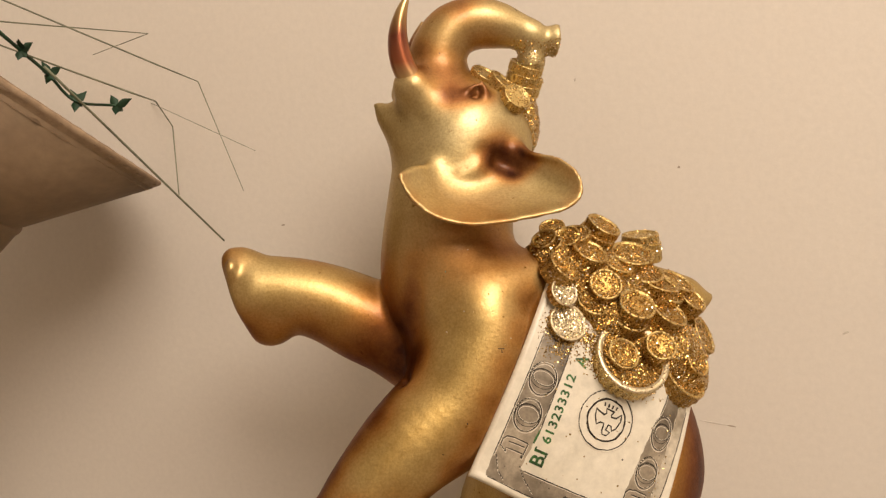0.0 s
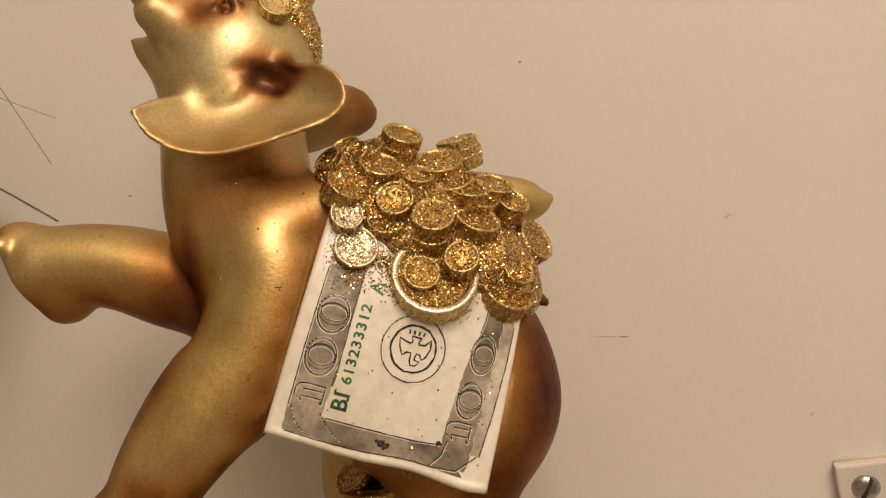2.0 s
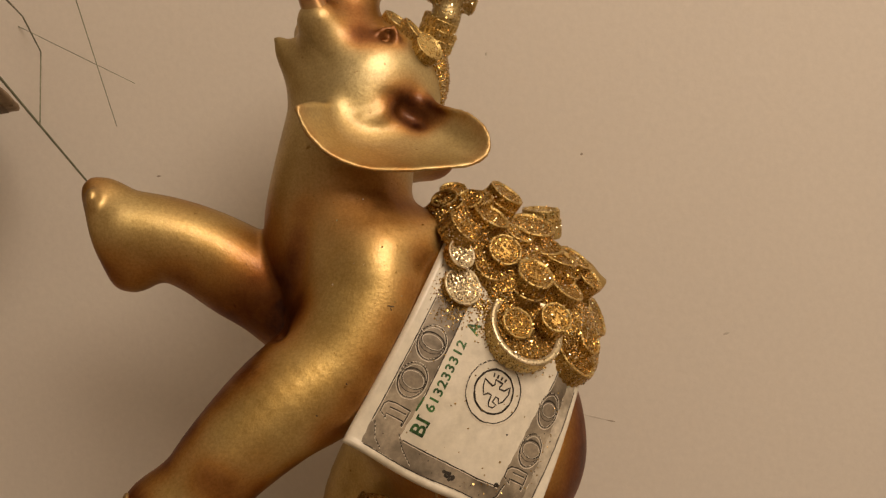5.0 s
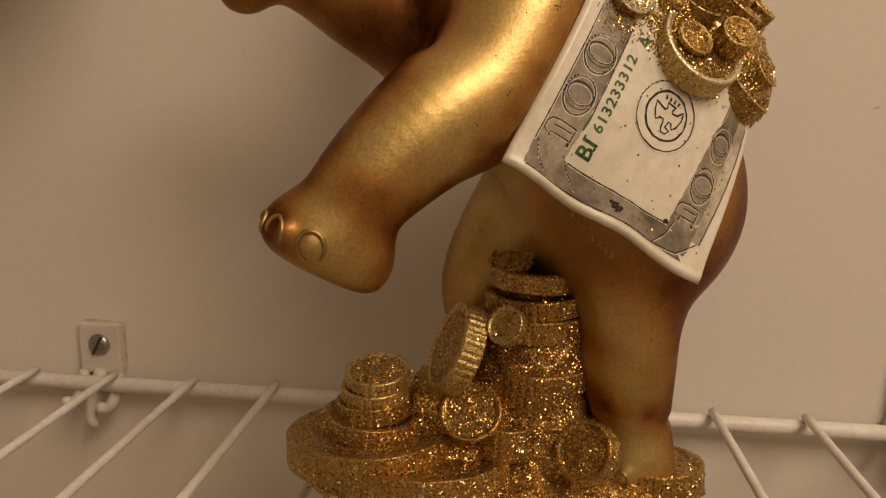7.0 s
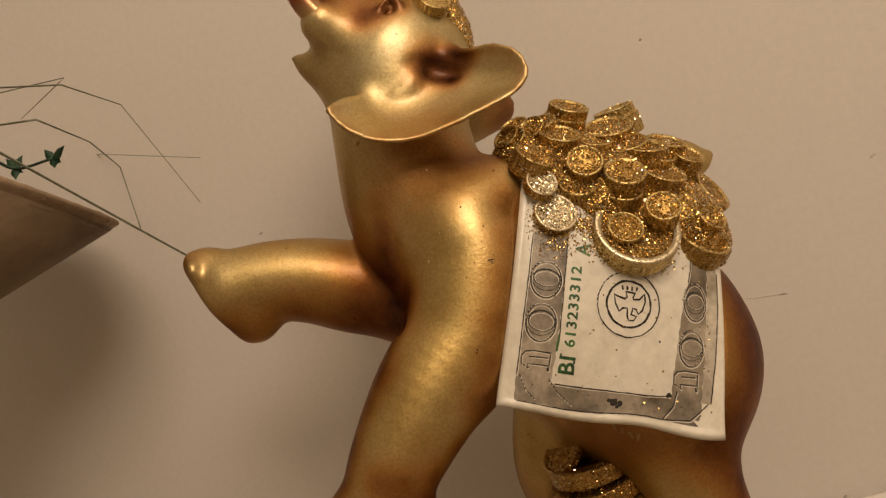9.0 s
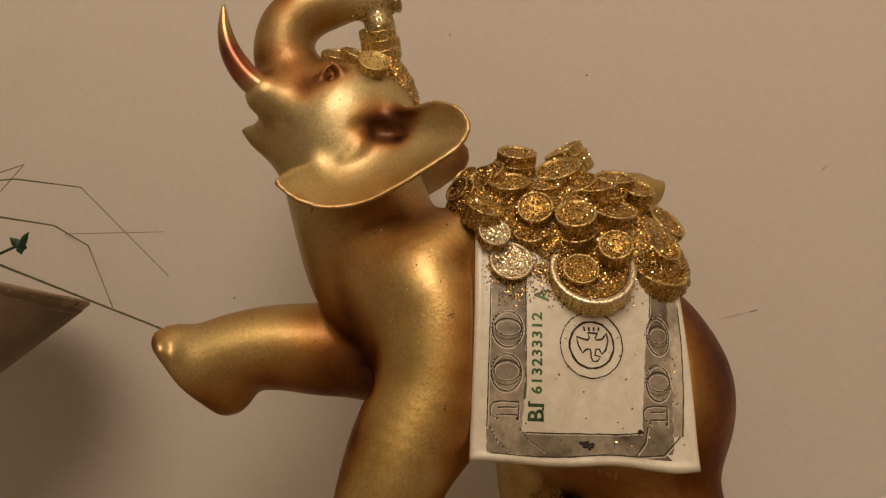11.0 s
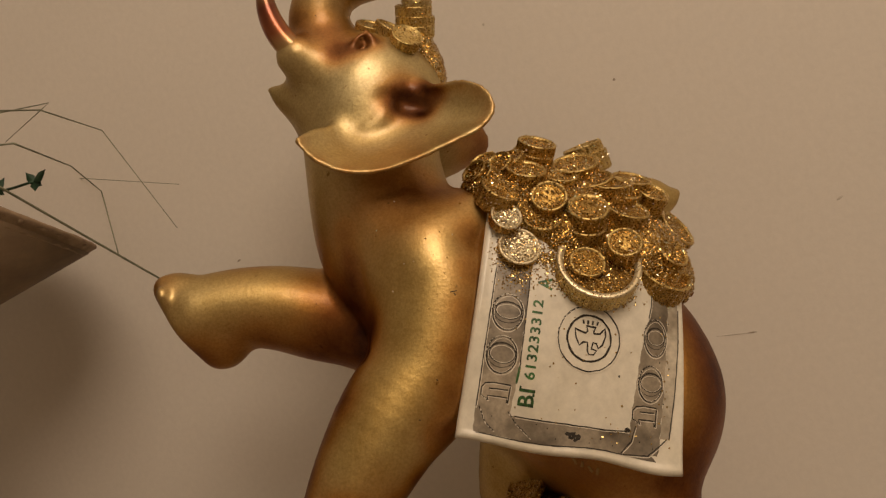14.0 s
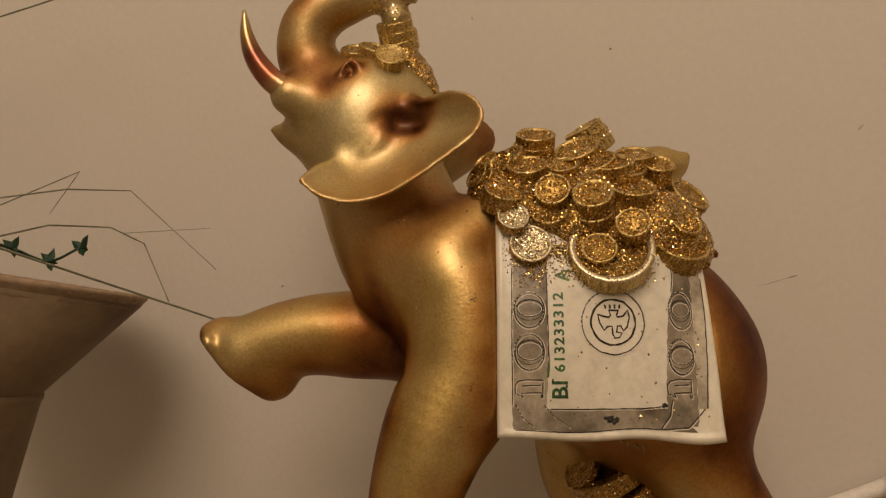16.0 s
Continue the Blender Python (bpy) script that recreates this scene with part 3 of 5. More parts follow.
    # toenails of the lifted foot
    for u, w, r in ((-61.3, 66.0, 2.5), (-65.4, 67.9, 2.2), (-68.2, 68.4, 1.8)):
        c.egg((u, c.front(u, w) + 0.5, w), (r, 1.7, r), soft=0.6)
    c.limb((-30, -3.5, 159.0, 0.5), (-35.4, -0.5, 163.6, 0.8), (-39.4, 6, 167.0, 1.3), soft=1.0, cut=True)
    c.egg((-79.6, 4.0, 127.2), (1.5, 2.2, 2.4), soft=1.6)
    c.egg((-80.4, 9, 129.2), (1.5, 2.2, 2.2), soft=1.6)
    c.egg((4.6, -18.5, 12), (2.6, 2.4, 2.6), soft=1.0)
    c.limb((-1.5, -15, 26, 0.7), (4, -20.3, 25.2, 0.8), (8.7, -21, 24.5, 0.9), (13.8, -19, 23, 0.9), (18, -12, 22, 0.8), soft=1.4, cut=True)
    c.trim((-90, -34, 0), (48, 46, 8), (0, 0, 4), (0, 0, -1), soft=0.5)
    # crease between chest and shoulder
    c.limb((-35.5, -12, 118, 0.5), (-37.5, -12, 111, 1.4), (-40, -12.5, 102, 1.2), (-38, -17, 97, 0.8), soft=3, cut=True)
    # the flank lies flat under the blanket
    sl, (x, y, z) = c.region((-34, -34, 48), (46, 6, 126), 0)
    a = (x + 27.2) * 0.867 - (z - 80.0) * 0.498
    b = (x + 27.2) * 0.498 + (z - 80.0) * 0.867
    face = -25.4 + 0.0056 * b * b + 0.0075 * np.maximum(0, a - 18) ** 2 * np.clip(b, 0, 45) / 30 - 0.022 * a
    inside = np.minimum(np.minimum(a + 0.3, 46.0 - a), np.minimum(b - 0.6, 52 - b))
    slab = np.maximum(y - (face + 1.6), -inside)
    c.put(sl, slab.astype(np.float32), 0.8, True)
    return c


BRUSHED = []


def brush(*rows):
    BRUSHED.extend(zip(*[iter(rows)] * 5))


# copper-brown airbrushing, with shade of creases, belly, rump and limb edges painted in: place (u, v, w), reach and
# strength
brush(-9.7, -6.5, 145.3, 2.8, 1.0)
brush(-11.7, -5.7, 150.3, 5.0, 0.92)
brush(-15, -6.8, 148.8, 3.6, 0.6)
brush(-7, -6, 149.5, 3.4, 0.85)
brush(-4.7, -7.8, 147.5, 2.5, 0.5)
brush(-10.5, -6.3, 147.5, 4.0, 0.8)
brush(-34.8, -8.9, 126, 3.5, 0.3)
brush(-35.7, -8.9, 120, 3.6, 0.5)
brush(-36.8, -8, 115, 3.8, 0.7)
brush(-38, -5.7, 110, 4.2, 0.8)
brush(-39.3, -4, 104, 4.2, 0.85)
brush(-40.5, -3, 99, 4, 0.8)
brush(8, -20, 26.5, 3, 0.55)
brush(13, -18, 25, 3.5, 0.7)
brush(-0.5, -16, 27, 3, 0.5)
brush(-53.5, -29, 75.8, 4, 0.45)
brush(-49.6, -29.4, 73.2, 3.5, 0.3)
for edge in ((-45.9, -21, 92.8), (-51, -21, 88), (-56.5, -21.5, 82), (-61.6, -22.2, 75.6)):
    brush(*edge, 4.0, 0.6)
for edge in ((-37.8, -24.2, 74.3), (-43.8, -26.7, 72), (-47.7, -27.7, 67.4), (-48.7, -28.2, 60.6)):
    brush(*edge, 3.2, 0.5)
brush(-68.7, -24.9, 69.3, 4, 0.8)
brush(-66.5, -27, 69.8, 3, 0.65)
brush(-65.5, -28.3, 66.5, 2.5, 0.35)
brush(-22.9, -3.3, 164.5, 3, 0.4)
brush(-17.8, 3.4, 187, 4, 0.4)
brush(-29.3, 3.5, 177, 3, 0.4)
brush(-29.4, -1, 172, 3.5, 0.5)
brush(-60, -27, 57.0, 4, 0.35)
brush(-52, -24, 57, 4, 0.4)
brush(-46, -22, 66, 5, 0.45)
brush(-52, -29, 74, 3.5, 0.35)
brush(-22, -3.5, 165, 3.5, 0.7)
brush(-14, -2.5, 165.5, 3.5, 0.7)
brush(-18, -4, 165.2, 3.6, 0.65)
brush(-22, 1, 170, 6.5, 0.6)
brush(-27, 3, 173, 7, 0.3)
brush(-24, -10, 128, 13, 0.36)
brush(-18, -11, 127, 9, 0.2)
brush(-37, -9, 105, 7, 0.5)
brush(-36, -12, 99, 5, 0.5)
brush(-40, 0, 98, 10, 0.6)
brush(-68, -20, 71, 7, 0.55)
brush(-50, -12, 68, 9, 0.3)
brush(-55, -13, 80, 8, 0.3)
brush(-82, 10, 128, 7, 0.5)
brush(-76, 4, 109, 8, 0.45)
brush(-46, 0, 100, 8, 0.5)
brush(21, -12, 44, 11, 0.85)
brush(20, -9, 30, 9, 0.8)
brush(18, -16, 18, 7, 0.6)
brush(-2, -14, 26, 6, 0.4)
brush(29, -14, 66, 13, 0.75)
brush(19, -18, 56, 10, 0.45)
brush(-12, -14, 66, 13, 0.45)
brush(8, -3, 22, 8, 0.6)
brush(-22, 14, 40, 12, 0.3)
brush(-43, 0, 122, 8, 0.5)
brush(-43, -2, 111, 8, 0.6)
brush(-46, -15, 94, 6.5, 0.7)
brush(-57, -16, 83, 6.5, 0.75)
brush(-40, -14, 73, 7, 0.55)
brush(-47, -16, 66, 7, 0.35)
brush(-32, -12, 79, 7, 0.5)
brush(-62, 4, 106, 8, 0.4)
brush(-52, 4, 100, 8, 0.55)
brush(-80, 6, 112, 6, 0.5)
brush(-33, 8, 177, 6, 0.35)
brush(-18, 8, 191, 8, 0.4)
brush(-12, 5, 177, 6, 0.35)
brush(36, -2, 76, 10, 0.8)
brush(33, -5, 60, 10, 0.8)
brush(-60, 12, 128, 8, 0.3)
brush(6, 33, 137, 9, 0.6)
brush(3, 28, 143, 7, 0.5)
brush(-15, -9, 128, 6, 0.4)
brush(-9, -7, 124, 6, 0.4)
brush(-26, 8, 188, 8, 0.25)
brush(34, 3, 84, 6, 0.8)
brush(17, -19, 42, 7, 0.75)
brush(16, -19, 30, 6, 0.75)
brush(-3, -18, 40, 5, 0.35)
brush(16, -22, 53, 8, 0.6)
brush(-6, -20, 60, 9, 0.4)
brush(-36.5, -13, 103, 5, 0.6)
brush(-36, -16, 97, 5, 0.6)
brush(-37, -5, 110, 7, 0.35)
brush(-51, -26, 70, 5.5, 0.4)
brush(-56, -22, 77, 5, 0.35)
brush(-70, -22, 67, 5, 0.6)
brush(-66, -24, 62, 4, 0.35)
brush(-45, -27, 77, 5, 0.2)
brush(-30, -22, 82, 6, 0.4)
brush(-62, 3, 110, 7, 0.35)
brush(-50, 0, 104, 7, 0.35)
# ear rim darkened in colour to tone down its bright lit edge
for rim_u, rim_v, rim_w in EAR_RIM:
    brush(rim_u, rim_v, rim_w, 2.6, 0.22)
# copper strip beside the blanket, and limb edges browned to paint in their silhouette shade
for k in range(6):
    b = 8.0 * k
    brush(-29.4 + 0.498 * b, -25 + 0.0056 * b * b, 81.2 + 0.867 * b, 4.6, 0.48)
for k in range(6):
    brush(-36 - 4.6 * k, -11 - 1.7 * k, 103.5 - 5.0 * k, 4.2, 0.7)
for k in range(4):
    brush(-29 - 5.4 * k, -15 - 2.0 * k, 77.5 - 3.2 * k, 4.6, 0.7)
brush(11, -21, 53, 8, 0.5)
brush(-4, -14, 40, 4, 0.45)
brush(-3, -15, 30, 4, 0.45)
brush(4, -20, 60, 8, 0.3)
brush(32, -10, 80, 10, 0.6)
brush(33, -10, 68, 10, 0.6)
body, body_verts = clay_mesh("body", sculpt_body(), GOLD, elephant, "satin gold elephant with copper-brown airbrushing and painted-in shade", relax=4)


def toenail(at, size, squash, sweep=230, name="toenail"):
    """A thin raised ring that follows the skin of the foot."""
    me = body.data
    normals = np.zeros(len(me.vertices) * 3, np.float32)
    me.vertices.foreach_get("normal", normals)
    normals = normals.reshape(-1, 3)
    near = np.linalg.norm(body_verts - np.array(at), axis=1)
    k = int(near.argmin())
    n = Vector(normals[near < near.min() + 2.5].mean(0)).normalized()
    side = n.cross(Vector((0, 0, 1))).normalized()
    up = side.cross(n)
    ring = []
    for q in range(28):
        t = radians(240 - sweep * q / 27)
        guess = np.array(Vector(body_verts[k]) + side * (size * squash * math.cos(t)) + up * (size * math.sin(t)))
        d = np.linalg.norm(body_verts - guess, axis=1)
        close = np.argsort(d)[:9]
        wt = 1 / (d[close] + 0.3)
        p = (body_verts[close] * wt[:, None]).sum(0) / wt.sum()
        # keep the ring's own outline and take only the depth from the skin
        depth = float(np.dot(p - guess, np.array(n)))
        ring.append((Vector(guess) + n * (depth + 0.02)) / 1000)
    ring = [(ring[max(i - 1, 0)] + ring[i] * 2 + ring[min(i + 1, 27)]) / 4 for i in range(28)]
    bm = tube(ring, [0.00044 * min(1, 0.35 + 0.16 * min(i, 27 - i)) for i in range(28)], 8)
    return part(name, bm, NAIL_GOLD, elephant, "thin raised gold outline of a toenail")


for at, size, squash, sweep in (((-61.4, -29.0, 66.0), 2.8, 0.85, 310), ((-65.4, -27.0, 67.9), 2.5, 0.75, 250), ((-68.2, -23.5, 68.4), 2.2, 0.7, 230), ((2.6, -20.0, 11.5), 2.0, 0.75, 250)):
    toenail(at, size, squash, sweep)
def mark(k):
    """A short raised bar of the worn moulded mark under the blanket's edge."""
    at = np.array((-17.0 + 1.75 * k, -20.5, 69.5 - 1.15 * k))
    i = int(np.linalg.norm(body_verts - at, axis=1).argmin())
    n = np.zeros(3, np.float32)
    n[:] = body.data.vertices[i].normal
    bm = box(-0.00028, -0.0007 - 0.0002 * (k % 3), -0.0003, 0.00028, 0.0007, 0.00018, bevel=0.00012)
    bm.transform(Matrix.Translation(Vector(body_verts[i] / 1000)) @ Vector(n).to_track_quat("Z", "Y").to_matrix().to_4x4() @ pose(0, 0, 0, 0, 0, -30 + 40 * (k % 2)))
    part("moulded_mark", bm, NAIL_GOLD, elephant)


for k in range(9):
    mark(k)


def flaw(u, v, w, length, turn):
    """A small dark nick in the paint."""
    i = int(np.linalg.norm(body_verts - (u, v, w), axis=1).argmin())
    bm = box(-0.0001, -length / 2000, -0.0002, 0.0001, length / 2000, 0.00004, bevel=0.00003)
    bm.transform(Matrix.Translation(Vector(body_verts[i] / 1000)) @ Vector(body.data.vertices[i].normal).to_track_quat("Z", "Y").to_matrix().to_4x4() @ pose(0, 0, 0, 0, 0, turn))
    part("nick", bm, INK_DARK, elephant)


flaw(-17.8, -23, 106.8, 1.5, 80)
flaw(-17.5, -23, 106.2, 0.7, 10)
flaw(-2.5, 5, 187.0, 0.6, 0)
flaw(-27.0, -26, 92.0, 0.5, 30)
flaw(-33.5, -26, 86.0, 0.4, 60)
flaw(-24.0, -2, 176.0, 0.4, 20)
# one value per vertex: airbrushed copper and painted-in shade together
spray_and_shade = np.zeros(len(body_verts))
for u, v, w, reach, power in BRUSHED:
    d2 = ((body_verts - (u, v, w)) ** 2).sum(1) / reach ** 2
    spray_and_shade = 1 - (1 - spray_and_shade) * (1 - power * np.exp(-d2 * 1.1))
spots = body.data.attributes.new("airbrush_and_shade", "FLOAT", "POINT")
spots.data.foreach_set("value", spray_and_shade[:len(body.data.vertices)].astype(np.float32))


def tusk(v, lean):
    du = 4.0 if v > 8 else 0.0
    line = spline([(-30.5, v, 167), (-33.2, v + lean, 173), (-33.9, v + 1.5 * lean, 179), (-32.8, v + 1.7 * lean, 184.5), (-30.4, v + 1.5 * lean, 189.8)], 6)
    n = len(line)
    bm = tube([(p + Vector((du, 0, -du))) / 1000 for p in line], [0.0026 * (1 - (k / (n - 1)) ** 2.2) + 0.0004 for k in range(n)], 16)
    ob = part("tusk", bm, TUSK, elephant, "polished gold tusk with a copper-brown middle")
    return ob


def tusk_material():
    m, nt, p = material("tusk_gold")
    tc = nt.nodes.new("ShaderNodeTexCoord")
    sep = nt.nodes.new("ShaderNodeSeparateXYZ")
    nt.links.new(tc.outputs["Object"], sep.inputs[0])
    rng = node(nt, "ShaderNodeMapRange")
    rng.inputs[1].default_value, rng.inputs[2].default_value = 0.167, 0.190
    nt.links.new(sep.outputs[2], rng.inputs[0])
    col = ramp(nt, rng.outputs[0], [(0.05, (0.60, 0.45, 0.20)), (0.28, (0.32, 0.10, 0.04)), (0.55, (0.19, 0.052, 0.026)), (0.8, (0.40, 0.26, 0.10)), (1.0, (0.55, 0.42, 0.19))])
    nt.links.new(col.outputs[0], p.inputs["Base Color"])
    p.inputs["Metallic"].default_value = 0.85
    p.inputs["Roughness"].default_value = 0.30
    p.inputs["Coat Weight"].default_value = 0.6
    p.inputs["Coat Roughness"].default_value = 0.08
    return m


TUSK = tusk_material()
tusk(-0.6, -0.3)
tusk(14.5, 0.3)


# glitter-covered mounds under the coins
def mound(name, solids, lo, hi, rough, label):
    c = Clay(lo, hi, 0.9)
    for centre, radii in solids:
        c.egg(centre, radii, soft=5)
    x, y, z = np.meshgrid(*c.axes, indexing="ij", sparse=True)
    lumps = np.sin(x * 1.1 + 0.7 * y) * np.sin(y * 0.9 - 0.5 * z) * np.sin(z * 1.2 + 0.4 * x)
    c.f += (lumps * rough).astype(np.float32)
    c.trim(lo, hi, (0, 0, 1.9), (0, 0, -1), soft=0.4)
    return clay_mesh(name, c, BASE_GLITTER if name == "base_mound" else GLITTER, elephant, label, relax=1)[0]


mound("saddle_mound", [((1, -5, 117), (8, 10.5, 9)), ((11, -6, 108), (12, 12.5, 11)), ((23, -5, 98), (11, 12, 11)), ((19, 0, 112), (9, 10, 9)), ((30, -4, 92), (5.5, 10.5, 8)), ((9, 0, 120), (7, 9, 6.5)), ((-3, -5, 123), (4.5, 7, 6))],
      (-14, -24, 78), (48, 24, 138), 0.7, "heap of loose gold glitter on the back")
mound("base_mound", [((-44, -2, 10), (18, 16, 8)), ((-14, -6, 7), (30, 21, 8)), ((-11, -1, 30), (12.9, 12.9, 22)), ((-10, -8, 17), (11, 9, 8)), ((12, -9, 5.5), (15, 14, 5)), ((-14, 16, 8), (28, 18, 8)), ((-33, 0, 20), (8, 8, 12)), ((-22, 0, 26), (6, 7, 14)), ((-27, -6, 16), (8, 8, 9))],
      (-74, -38, 1), (40, 44, 64), 0.8, "gold glitter base heaped under the coins")
mound("trunk_glitter", [((-3.5, 9, 162), (3.6, 4, 6)), ((-2.5, 9, 155), (3, 4, 6))], (-14, -2, 144), (12, 20, 184), 0.4, "gold glitter under the curled trunk tip")


# ---- coins ----
def coin_mesh(r, th, reed=0.26):
    """A thick coin: raised rim, sunken face, reeded edge; centred on its upper face."""
    n = 3 * max(11, int(r * 3.6))
    bm = bmesh.new()
    prof = [(0, -0.35), (0.55, -0.42), (0.76, -0.42), (0.83, -0.34), (0.87, 0.0), (0.95, 0.04), (1.0, -0.18)]
    rings = [[bm.verts.new((0, 0, prof[0][1] / 1000))]]
    for q, z in prof[1:]:
        rings.append([bm.verts.new((q * r / 1000 * math.cos(2 * math.pi * j / n), q * r / 1000 * math.sin(2 * math.pi * j / n), z / 1000)) for j in range(n)])
    for z in (-0.5, -th + 0.4, -th):
        ring = []
        for j in range(n):
            q = (r - (reed if j % 3 == 2 else 0.0)) if z > -th else r * 0.94
            ring.append(bm.verts.new((q / 1000 * math.cos(2 * math.pi * j / n), q / 1000 * math.sin(2 * math.pi * j / n), z / 1000)))
        rings.append(ring)
    for k, (a, b) in enumerate(zip(rings, rings[1:])):
        for j in range(n):
            i = (j + 1) % n
            face = bm.faces.new((a[0], b[j], b[i])) if len(a) == 1 else bm.faces.new((a[j], b[j], b[i], a[i]))
            face.material_index = 0 if k < 3 else 2 if k < 6 else 1
            face.smooth = k < 6
    bm.faces.new(rings[-1][::-1])
    return bm


def coin(u, v, w, tilt, turn, r, th, finish="", sign=False):
    bm = coin_mesh(r, th, 0.14 if finish == "coated" else 0.26)
    label = "pale silvery-gold glittered coin" if finish == "pale" else ""
    finishes = {"pale_edge": [GLITTER, SATIN_COIN, PALE_LIP], "pale": [PALE_GLITTER, COIN_GOLD, PALE_LIP], "coated": [BASE_GLITTER, COATED_EDGE, COATED_EDGE], "satin": [BASE_GLITTER, SATIN_COIN, SATIN_COIN], "bare": [SATIN_COIN, SATIN_COIN, SATIN_COIN]}
    ob = part("coin", bm, finishes.get(finish, [GLITTER, COIN_GOLD, RIM_GOLD]), elephant, label, False)
    ob.matrix_basis = Matrix.Translation((u / 1000, v / 1000, w / 1000)) @ pose(0, 0, 0, 0, 0, turn) @ pose(0, 0, 0, 0, tilt, 0) @ pose(0, 0, 0, 0, 0, (u * 37 + w * 91) % 360)
    if sign:
        up = ob.matrix_basis.to_3x3().inverted() @ Vector((0.35, 0.0, 0.94))
        cu = bpy.data.curves.new("sign", "FONT")
        cu.body, cu.size, cu.extrude, cu.offset, cu.resolution_u = "$", r * 1.45 / 1000, 0.00012, r * 0.02 / 1000, 3
        cu.align_x, cu.align_y = "CENTER", "CENTER"
        tmp = bpy.data.objects.new("sign", cu)
        relief = bmesh.new()
        made = bpy.data.meshes.new_from_object(tmp)
        relief.from_mesh(made)
        bpy.data.objects.remove(tmp)
        bpy.data.meshes.remove(made)
        relief.transform(pose(0, 0, -0.00030, 0, 0, math.degrees(math.atan2(up.y, up.x)) - 90))
        part("dollar_sign", relief, PALE_GLITTER if finish == "pale" else COIN_GOLD, ob, smooth=False)
    return ob


# heap
coin(-1.2, -18.5, 110.4, 62, -72, 4.6, 2.4, 'pale', True)
coin(-1.4, -17.5, 117.3, 63, -66, 3.5, 2.6, 'pale', True)
coin(12.9, -20.4, 101.4, 56, -74, 9.0, 5.0, "pale_edge")
coin(10.4, -21.7, 102.6, 57, -74, 3.8, 1.2)
coin(18.8, -22.5, 103.8, 55, -86, 3.6, 5.0, "", True)
coin(15.4, -18.0, 113.0, 43, -72, 4.5, 5.5, "", True)
coin(8.7, -16.5, 118.0, 59, -85, 3.9, 4.0, "", True)
coin(-0.2, -14.5, 122.9, 50, -37, 4.4, 4.5)
coin(6.0, -15.5, 114.3, 45, -76, 4.2, 3.5)
coin(7.4, -10.0, 125.4, 37, -53, 4.6, 4.5)
coin(2.5, -7.0, 129.0, 43, -118, 3.2, 4.0)
coin(13.8, -1.0, 130.5, 38, -44, 4.6, 3.5)
coin(12.2, -1.0, 128.6, 38, -42, 4.8, 3.5)
coin(19.8, -3.0, 123.0, 27, -76, 5.6, 4.0)
coin(21.3, -6.0, 118.3, 24, -78, 5.0, 4.0)
coin(25.5, 7.0, 126.4, 7, -106, 4.8, 3.0, "bare")
coin(26.1, 7.0, 124.1, 7, -114, 4.7, 3.0, "bare")
coin(26.0, 6.0, 122.2, 7, -114, 4.5, 3.0, "bare")
coin(33.8, -6.0, 110.5, 47, -48, 3.9, 4.5)
coin(24.7, -13.0, 109.6, 41, -46, 5.1, 5.0)
coin(26.5, -7.0, 113.7, 39, -48, 5.0, 4.0)
coin(37.5, -3.0, 100.4, 67, -36, 5.2, 3.5)
coin(30.4, -15.0, 97.1, 61, -52, 3.7, 4.0)
coin(27.4, -14.0, 93.7, 51, -45, 6.4, 5.5)
coin(-2.3, -10.0, 128.0, 42, -133, 2.8, 3.5)
coin(-4.2, -10.0, 123.5, 48, -141, 2.5, 3.0)
coin(14.1, -16.0, 109.5, 37, -64, 4.5, 4.0)
coin(26.6, -13.0, 101.7, 43, -51, 4.4, 5.0)
coin(7.1, -14.0, 108.9, 39, -65, 3.7, 4.0)
coin(14.6, -8.0, 121.4, 33, -55, 3.9, 4.0)
coin(22.0, -14.0, 98.0, 42, -48, 3.8, 5.0)
coin(-3.5, -8.0, 129.1, 38, -130, 3.2, 3.5)
coin(4.8, -4.0, 129.2, 23, -112, 4.5, 4.0)
coin(0.6, -0.0, 131.2, 27, -107, 3.3, 4.0)
coin(9.7, -6.0, 123.8, 28, -60, 4.0, 4.0)
coin(30.8, -4.0, 115.1, 35, -43, 4.6, 4.0)
coin(24.7, -8.0, 116.0, 27, -51, 5.0, 4.0)
# trunk
coin(-12.2, 5.0, 170.4, 42, -46, 3.9, 2.6, "bare")
coin(-8.0, 3.6, 168.0, 50, -32, 4.1, 2.8, "bare")
coin(-5.9, -1.2, 163.8, 60, -60, 3.7, 2.8, "bare")
coin(-0.9, 9.0, 172.5, 30, -52, 4.5, 2.6, "bare")
coin(-1.4, 9.0, 170.0, 28, -48, 4.8, 3.0, "bare")
coin(-2.4, 9.0, 167.9, 27, -55, 4.9, 3.0, "bare")
coin(-3.3, 9.0, 165.9, 30, -45, 4.8, 3.0, "bare")
coin(-4.5, 6.0, 161.1, 72, -39, 3.4, 3.0, "bare")
coin(-3.5, 9.0, 157.7, 88, -34, 2.6, 4.0, "bare")
# base
coin(-46.6, -1.0, 32.4, 10, -125, 7.2, 3.0, "satin")
coin(-47.2, -1.0, 29.2, 6, -123, 7.4, 3.4, "satin")
coin(-47.6, -1.0, 25.8, 4, 126, 8.2, 4.0, "coated")
coin(-48.0, -1.5, 22.6, 4, 20, 10.6, 4.0, "coated")
coin(-48.3, -2.0, 19.4, 5, 107, 18.1, 6.5, "coated")
coin(-28.7, -13.0, 26.5, 46, -116, 6.6, 5.5, "coated")
coin(-8.6, -25.0, 21.9, 63, -148, 6.4, 4.5, "coated")
coin(-32.4, -5.0, 38.2, 67, 180, 10.0, 5.0, "satin")
coin(-22.5, -14.0, 45.3, 60, -143, 4.2, 2.6, "bare", True)
